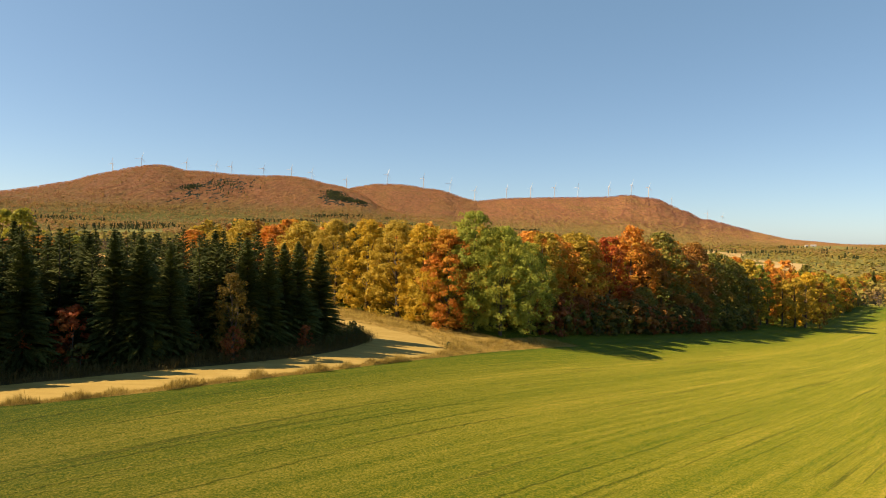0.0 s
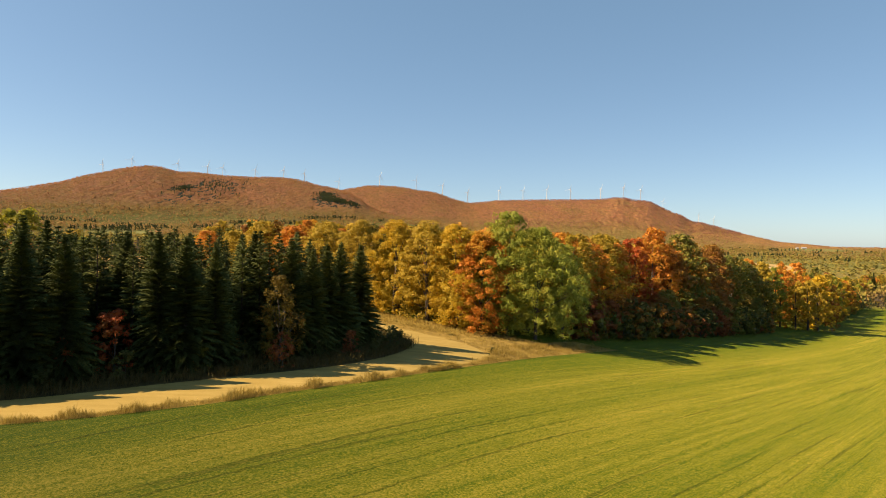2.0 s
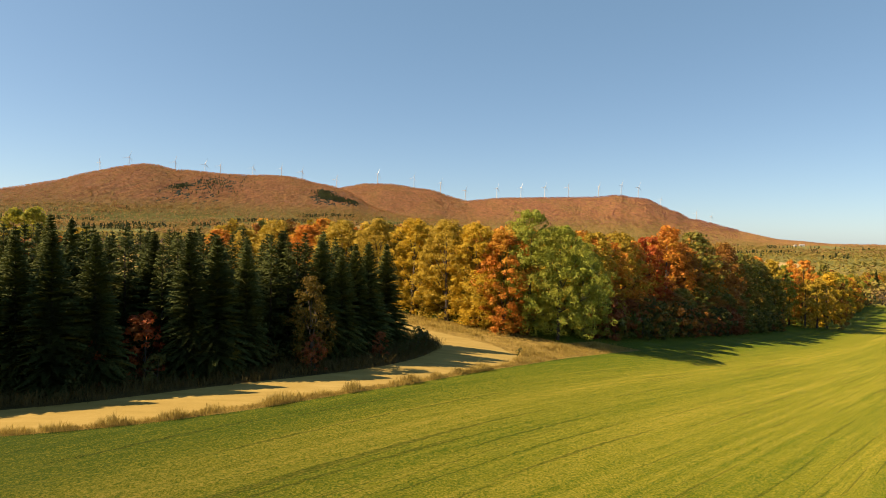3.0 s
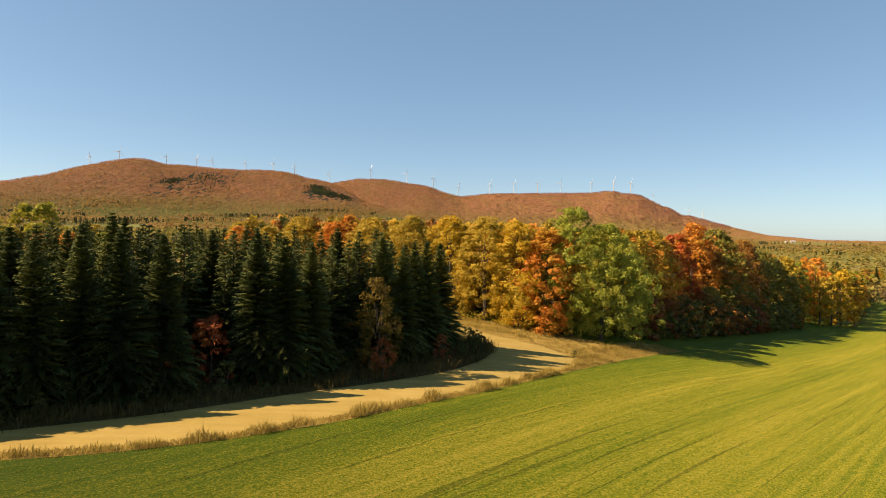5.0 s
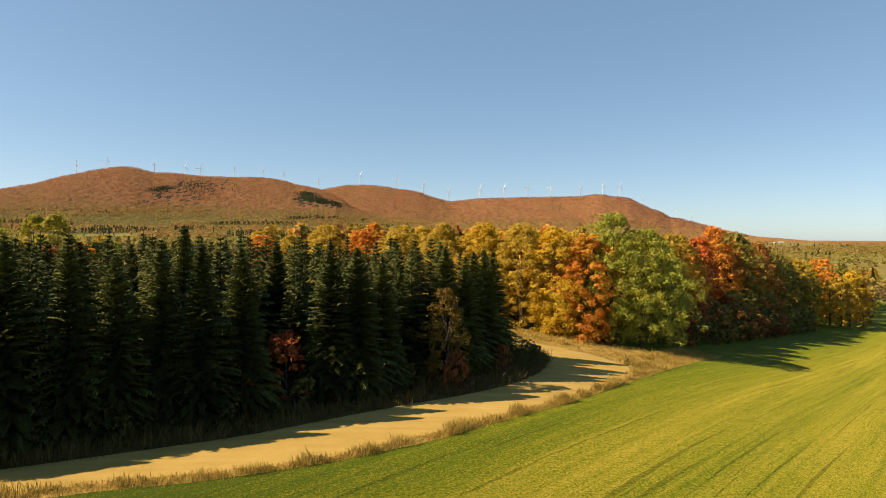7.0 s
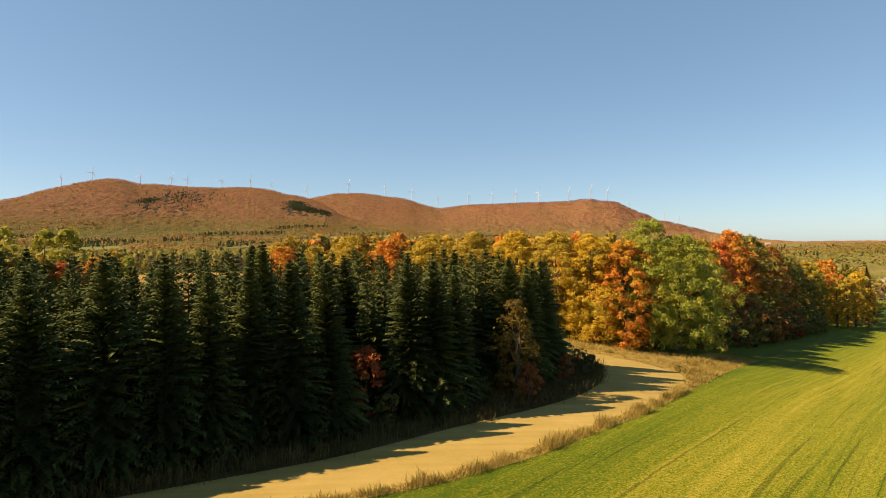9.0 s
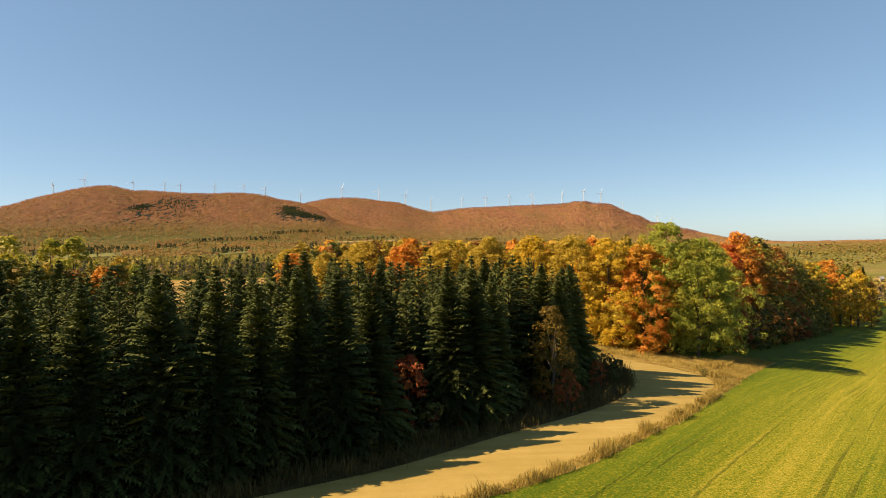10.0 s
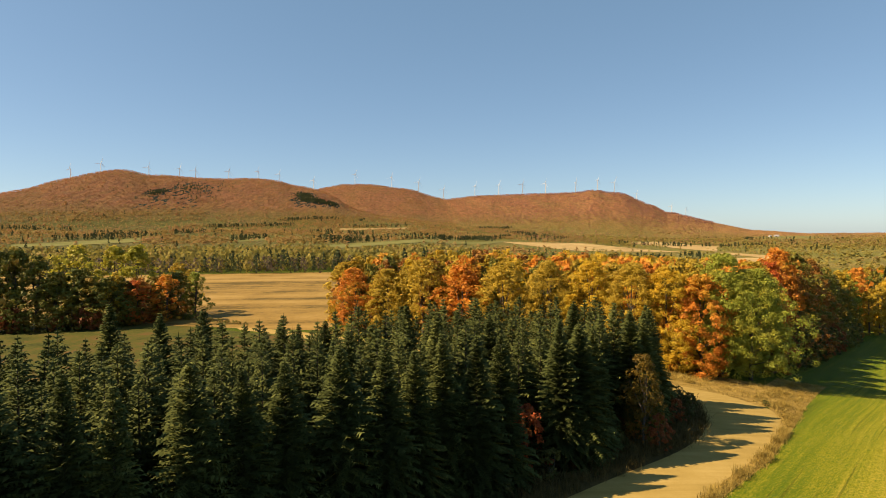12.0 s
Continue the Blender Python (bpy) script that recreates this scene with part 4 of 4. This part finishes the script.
up &= ~np.array([any(inside(a, b, c) or inside(a * 1.03, b * 1.03, c) for _, c in FIELDS) for a, b in zip(x, y)])
for cx, cy, size, _ in STANDS:
    up &= np.hypot(x - cx, (y - cy) / 1.8) > size * 0.95
low = (g.random(52000) < np.clip(0.85 - (z - 55) / 140, 0.05, 0.8)) & (r < 3000 + 200 * g.random(52000))
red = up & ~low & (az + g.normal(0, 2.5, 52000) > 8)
slope, skirt = np.c_[x, y][up & ~low & ~red], np.c_[x, y][up & low]
tagged(wood_mesh("mountain_wood", slope, g.uniform(6, 10, len(slope)), HILL_LEAF, 5, 3.7, False, 14, 0.05, 4.0), "rust-brown autumn forest covering the mountain", "woods", kind="stuff")
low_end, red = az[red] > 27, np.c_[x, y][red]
tagged(wood_mesh("mountain_wood", red, g.uniform(6, 10, len(red)) * np.where(low_end, 0.45, 1.0), HAZE_RED_LEAF, 5, 3.7, False, 16, 0.05, 4.0), "dark red-brown autumn forest, tinted with haze, on the mountain's lower end", "woods", kind="stuff")
tagged(wood_mesh("foothill_wood", skirt, g.uniform(5.5, 9.5, len(skirt)), FOOT_LEAF, 5, 3.6, False, 15, 0.1, 2.4), "yellow-brown autumn forest on the lower slopes", "woods", kind="stuff")


# ---------------------------------------------------------------- weeds, undergrowth, grass
def blades_mesh(name, spots, tall, count, spread, width, mat, seed):
    """Tufts of narrow bent blades at the given spots."""
    g = np.random.default_rng(seed)
    n = len(spots) * count
    base = np.repeat(np.c_[spots, height(spots[:, 0], spots[:, 1])], count, 0)
    base[:, :2] += g.normal(0, spread, (n, 2))
    az, lean = g.random(n) * 6.283, g.uniform(0.05, 0.95, n)
    hgt = np.repeat(tall, count) * g.uniform(0.5, 1.2, n)
    o = np.stack([np.cos(az), np.sin(az), np.zeros(n)], -1)
    s = np.stack([-np.sin(az), np.cos(az), np.zeros(n)], -1) * (width * g.uniform(0.6, 1.4, n))[:, None]
    up = np.array([0, 0, 1.0]) * hgt[:, None]
    p0 = base
    p1 = base + up * 0.6 + o * (lean * hgt * 0.3)[:, None]
    p2 = base + up + o * (lean * hgt)[:, None]
    if count < 4:
        return new(name, quads_mesh(name, np.stack([p0 - s, p0 + s, p2], 1), mat))
    return new(name, quads_mesh(name, np.stack([p0 - s, p1 + s, p2, p1 - s], 1), mat))


WEED = leaf_material("dry_weeds", (0.156, 0.109, 0.027), (0.359, 0.265, 0.070), (0.577, 0.468, 0.156), 0.4, 0.8, 0.1)
# the shade under the spruces is put into these dark browns
BRACKEN = leaf_material("shade_toned_undergrowth", (0.049, 0.041, 0.013), (0.093, 0.071, 0.021), (0.164, 0.109, 0.033), 0.25, 0.8)
BLADE = leaf_material("grass_blades", (0.117, 0.140, 0.008), (0.242, 0.226, 0.014), (0.452, 0.351, 0.047), 0.25, 0.7, 0.1)


def between(a, b, n, g, bias=1.0):
    """Points between two lines that run the same way."""
    a, b = np.array(a, float), np.array(b, float)
    def at(line, u):
        d = np.r_[0, np.cumsum(np.hypot(*np.diff(line, axis=0).T))]
        return np.stack([np.interp(u * d[-1], d, line[:, 0]), np.interp(u * d[-1], d, line[:, 1])], -1)
    u, w = g.random(n), g.random(n)[:, None] ** bias
    return at(a, u) * (1 - w) + at(b, u) * w


g = np.random.default_rng(21)
pts = np.concatenate([between(VERGE_IN, WEED_OUT, 3400, g, 0.7), between(WOODSIDE, BEND, 2200, g)])
clump = np.array([noise.noise(Vector((x * 0.45, y * 0.45, 0))) for x, y in pts])
tagged(blades_mesh("verge_weeds", pts, 0.24 + 0.95 * np.clip(clump + 0.12, 0, 1), 10, 0.2, 0.016, WEED, 5), "tall dry tan grass and weeds along the road", "weeds", kind="stuff")
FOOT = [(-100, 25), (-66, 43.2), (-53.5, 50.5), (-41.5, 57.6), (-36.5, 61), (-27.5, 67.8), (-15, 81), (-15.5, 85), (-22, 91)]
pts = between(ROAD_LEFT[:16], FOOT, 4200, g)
tagged(blades_mesh("undergrowth", pts, g.uniform(0.35, 1.15, len(pts)), 12, 0.3, 0.018, BRACKEN, 6), "brown grass and undergrowth, darkened as in shade, at the foot of the spruces", "weeds", kind="stuff")
pts = between([(-6, 91.5), (-16, 99.5), (-48, 123), (-63, 135)], [(-3, 96), (-12, 105), (-45, 128), (-60, 139)], 2600, g)
tagged(blades_mesh("roadside_grass", pts, g.uniform(0.2, 0.6, len(pts)), 8, 0.2, 0.025, WEED, 7), "dry grass between the road and the autumn wood", "weeds", kind="stuff")
P = np.stack([g.uniform(-44, 70, 130000), g.uniform(22, 112, 130000)], -1)
u = 0.72 * P[:, 0] - 0.69 * P[:, 1]
edge = np.array(WEED_OUT, float)
keep = P[:, 1] < np.interp(P[:, 0], edge[:, 0], edge[:, 1], right=-1) - 0.1
keep |= (P[:, 0] > 20) & (u > 0.72 * 20 - 0.69 * 101 + 1.0)
P = P[keep & (g.random(len(P)) < np.clip(1.5 - P[:, 1] / 75, 0.12, 1))]
tagged(blades_mesh("grass", P, g.uniform(0.08, 0.20, len(P)), 3, 0.14, 0.026, BLADE, 8), "short green and straw-coloured hay field grass", "grass", kind="stuff")

# young broadleaf trees among the spruces
for x, y, tall, leaf, label in [
    (-35.8, 58.9, 5.6, "bush_red", "small red maple at the foot of the spruces"), (-38.4, 55.8, 3.6, "dull_red", "small rust-brown maple, darkened as in shade, at the foot of the spruces"), (-23.4, 65.3, 8.6, "tan_gold", "slender yellow birch among the spruces"),
    (-52.3, 49.2, 4.2, "dull_red", "small rust-brown maple, darkened as in shade, at the foot of the spruces"), (-22.6, 63.4, 3.4, "dull_red", "small rust-brown maple, darkened as in shade, at the foot of the spruces"), (-17.4, 71.4, 2.8, "dull_red", "small rust-brown maple, darkened as in shade, at the foot of the spruces"), (-28.9, 60.6, 2.4, "dark_green", "low green shrub at the foot of the spruces"),
]:
    plant("young_tree", rng.choice(BUSHES), x, y, tall / 5, rng.uniform(0, 360), label, "tree", "", LEAF[leaf]) if tall < 7 else plant("young_tree", BIRCH, x, y, tall / 10, 40, label, "tree", "", LEAF[leaf])
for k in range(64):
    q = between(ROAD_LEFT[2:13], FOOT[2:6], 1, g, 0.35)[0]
    plant("low_shrub", rng.choice(SHRUBS), float(q[0]), float(q[1]), rng.uniform(0.2, 0.5), rng.uniform(0, 360), "low shrub at the foot of the spruces, its brown-green dimmed as in shade", "shrub", "undergrowth shrubs", LEAF[rng.choice(["rust", "shade_green", "shade_green", "shade_green", "dull_red"])])
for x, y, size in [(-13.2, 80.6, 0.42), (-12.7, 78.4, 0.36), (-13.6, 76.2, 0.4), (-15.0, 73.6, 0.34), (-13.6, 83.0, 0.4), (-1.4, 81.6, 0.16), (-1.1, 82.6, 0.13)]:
    plant("low_shrub", rng.choice(SHRUBS), x, y, size, rng.uniform(0, 360), "low shrub in a shade-dark green at the road bend", "shrub", "road bend shrubs", LEAF["shade_green"])
# low hedge, tapered to stand in for the clump's shadow wedge as well
for k in range(34):
    s = k / 33
    x, y = -103.2 + 23.1 * s, 163.4 + -15.2 * s
    plant("low_shrub", rng.choice(SHRUBS), x + rng.uniform(-0.8, 0.8), y + rng.uniform(-0.8, 0.8), rng.uniform(0.30, 0.46) * (1 - 0.72 * s), rng.uniform(0, 360), "dark low shrub in a hedge beside the meadow that also stands for a shadow", "shrub", "hedge", LEAF["dark_green"])

# marker stakes at the roadside
PALE_WOOD = bark("weathered_pale_wood", (0.218, 0.187, 0.140), (0.351, 0.312, 0.250))
for x, y, tall, lean in [(-30.0, 59.9, 0.85, 14), (-29.5, 59.6, 0.7, -5)]:
    stake = new("marker_stake")
    stake.matrix_basis = pose(x, y, H(x, y), lean, 0, 25)
    post = new("post", quads_mesh("post", tube([(0, 0, -0.3), (0, 0, tall - 0.08), (0, 0, tall)], [0.045, 0.04, 0.008], 4), PALE_WOOD))
    post.parent = stake
    tagged(stake, "weathered pale wooden marker stake in the roadside grass", "stake", "roadside stakes")

# farm buildings far off
WALL_PAINT = soil_material("white_board_wall", [(0.3, (0.351, 0.335, 0.312)), (0.7, (0.468, 0.452, 0.429))], 0.3)
TIN = soil_material("grey_tin_roof", [(0.3, (0.234, 0.234, 0.242)), (0.7, (0.351, 0.351, 0.359))], 0.3)
TAN_WALL = soil_material("tan_board_wall", [(0.3, (0.281, 0.211, 0.125)), (0.7, (0.390, 0.304, 0.187))], 0.4)


def farm_building(name, x, y, long, deep, eaves, ridge, turn, wall_mat, label):
    """Gabled building: walls with door and windows, overhanging roof."""
    root = new(name)
    root.matrix_basis = pose(x, y, H(x, y) - 0.3, 0, 0, turn)
    a, b = long / 2, deep / 2
    v = [(-a, -b, 0), (a, -b, 0), (a, b, 0), (-a, b, 0), (-a, -b, eaves), (a, -b, eaves), (a, b, eaves), (-a, b, eaves), (-a, 0, ridge), (a, 0, ridge)]
    new("wall", from_arrays("wall", v, [(0, 1, 5, 4), (2, 3, 7, 6), (1, 2, 6, 9, 5), (3, 0, 4, 8, 7)], wall_mat)).parent = root
    o, t, drop = 0.05 * long, 0.03 * deep + 0.05, 0.1 * (ridge - eaves)
    rv = []
    for sx in (-a - o, a + o):
        rv += [(sx, -b * 1.1, eaves - drop), (sx, 0, ridge + 0.02), (sx, b * 1.1, eaves - drop), (sx, -b * 1.1, eaves - drop + t), (sx, 0, ridge + 0.02 + t), (sx, b * 1.1, eaves - drop + t)]
    new("roof", from_arrays("roof", rv, [(3, 4, 10, 9), (4, 5, 11, 10), (0, 6, 7, 1), (1, 7, 8, 2), (0, 3, 9, 6), (2, 8, 11, 5), (0, 1, 4, 3), (1, 2, 5, 4), (6, 9, 10, 7), (7, 10, 11, 8)], TIN)).parent = root
    for nm, cx, w, z0, z1 in (("door", -0.2 * a, 0.16 * a, 0.2, eaves * 0.75), ("window", -0.65 * a, 0.1 * a, eaves * 0.4, eaves * 0.75), ("window", 0.5 * a, 0.1 * a, eaves * 0.4, eaves * 0.75)):
        q = [(cx - w, -b - 0.06, z0), (cx + w, -b - 0.06, z0), (cx + w, -b - 0.06, z1), (cx - w, -b - 0.06, z1)]
        q += [(p[0], -b + 0.1, p[2]) for p in q]
        new(nm, from_arrays(nm, q, [(0, 1, 2, 3), (0, 4, 5, 1), (1, 5, 6, 2), (2, 6, 7, 3), (3, 7, 4, 0)], DARK_BARK)).parent = root
    return tagged(root, label, "building", "")


farm_building("farmhouse", 1500.3, 2529.7, 11, 8, 5, 8, 15, WALL_PAINT, "small white farmhouse with a grey roof across the valley")
farm_building("barn", 1534.3, 2539.7, 19, 10, 5, 9, -10, WALL_PAINT, "long white barn with a grey roof across the valley")
farm_building("shed", 390.8, 524.8, 8, 5, 3.2, 5.0, 20, TAN_WALL, "tan wooden shed at the end of the hay field")

# ---------------------------------------------------------------- wind turbines on the ridge
PAINT, pn, pl, pp = material("white_tower_paint")
pp.inputs["Base Color"].default_value = (0.5, 0.5, 0.5, 1)
pp.inputs["Roughness"].default_value = 0.4


def turbine_parts():
    tower = quads_mesh("tower", tube([(0, 0, -6), (0, 0, 30), (0, 0, 62)], [1.9, 1.6, 1.1], 10), PAINT)
    nac = quads_mesh("nacelle", tube([(0, 5, 63), (0, 4, 63.2), (0, -3.4, 63.2), (0, -4, 63)], [0.6, 1.9, 1.8, 0.9], 8), PAINT)
    hub = quads_mesh("hub", tube([(0, -4, 63), (0, -5, 63), (0, -6, 63)], [1.4, 1.2, 0.2], 8), PAINT)
    blades = []
    for k in range(3):
        a = radians(20 + 120 * k)
        d = np.array([math.sin(a), 0, math.cos(a)])
        o = np.array([0, -5, 63])
        blades.append(quads_mesh("blade", tube([o + d * 1, o + d * 6, o + d * 18, o + d * 33], [0.7, 1.1, 0.75, 0.15], 6), PAINT))
    return [("tower", tower), ("nacelle", nac), ("hub", hub)] + [("blade", b) for b in blades]


TURBINE = turbine_parts()
for k, az in enumerate([-27.5, -25.4, -21.9, -19.55, -18.3, -15.6, -13.15, -11.35, -8.3, -4.6, -1.25, 1.2, 3.5, 6.4, 8.6, 10.75, 12.85, 15.5, 17.45, 18.9, 20.8, 23.7, 24.85]):
    r = 3720 if az < -10 else 4300
    x, y = HUB[0] + r * math.sin(radians(az)), HUB[1] + r * math.cos(radians(az))
    root = new("wind_turbine")
    root.matrix_basis = pose(x, y, H(x, y), 0, 0, rng.uniform(-50, 50)) @ Matrix.Scale(r / (3600 if az < 20 else 5600), 4)
    made = {}
    for nm, me in TURBINE:
        ob = new(nm, me)
        ob.parent = made["hub"] if nm == "blade" else root
        made[nm] = ob
    tagged(root, "white three-bladed wind turbine on the mountain ridge", "wind turbine", "wind farm")
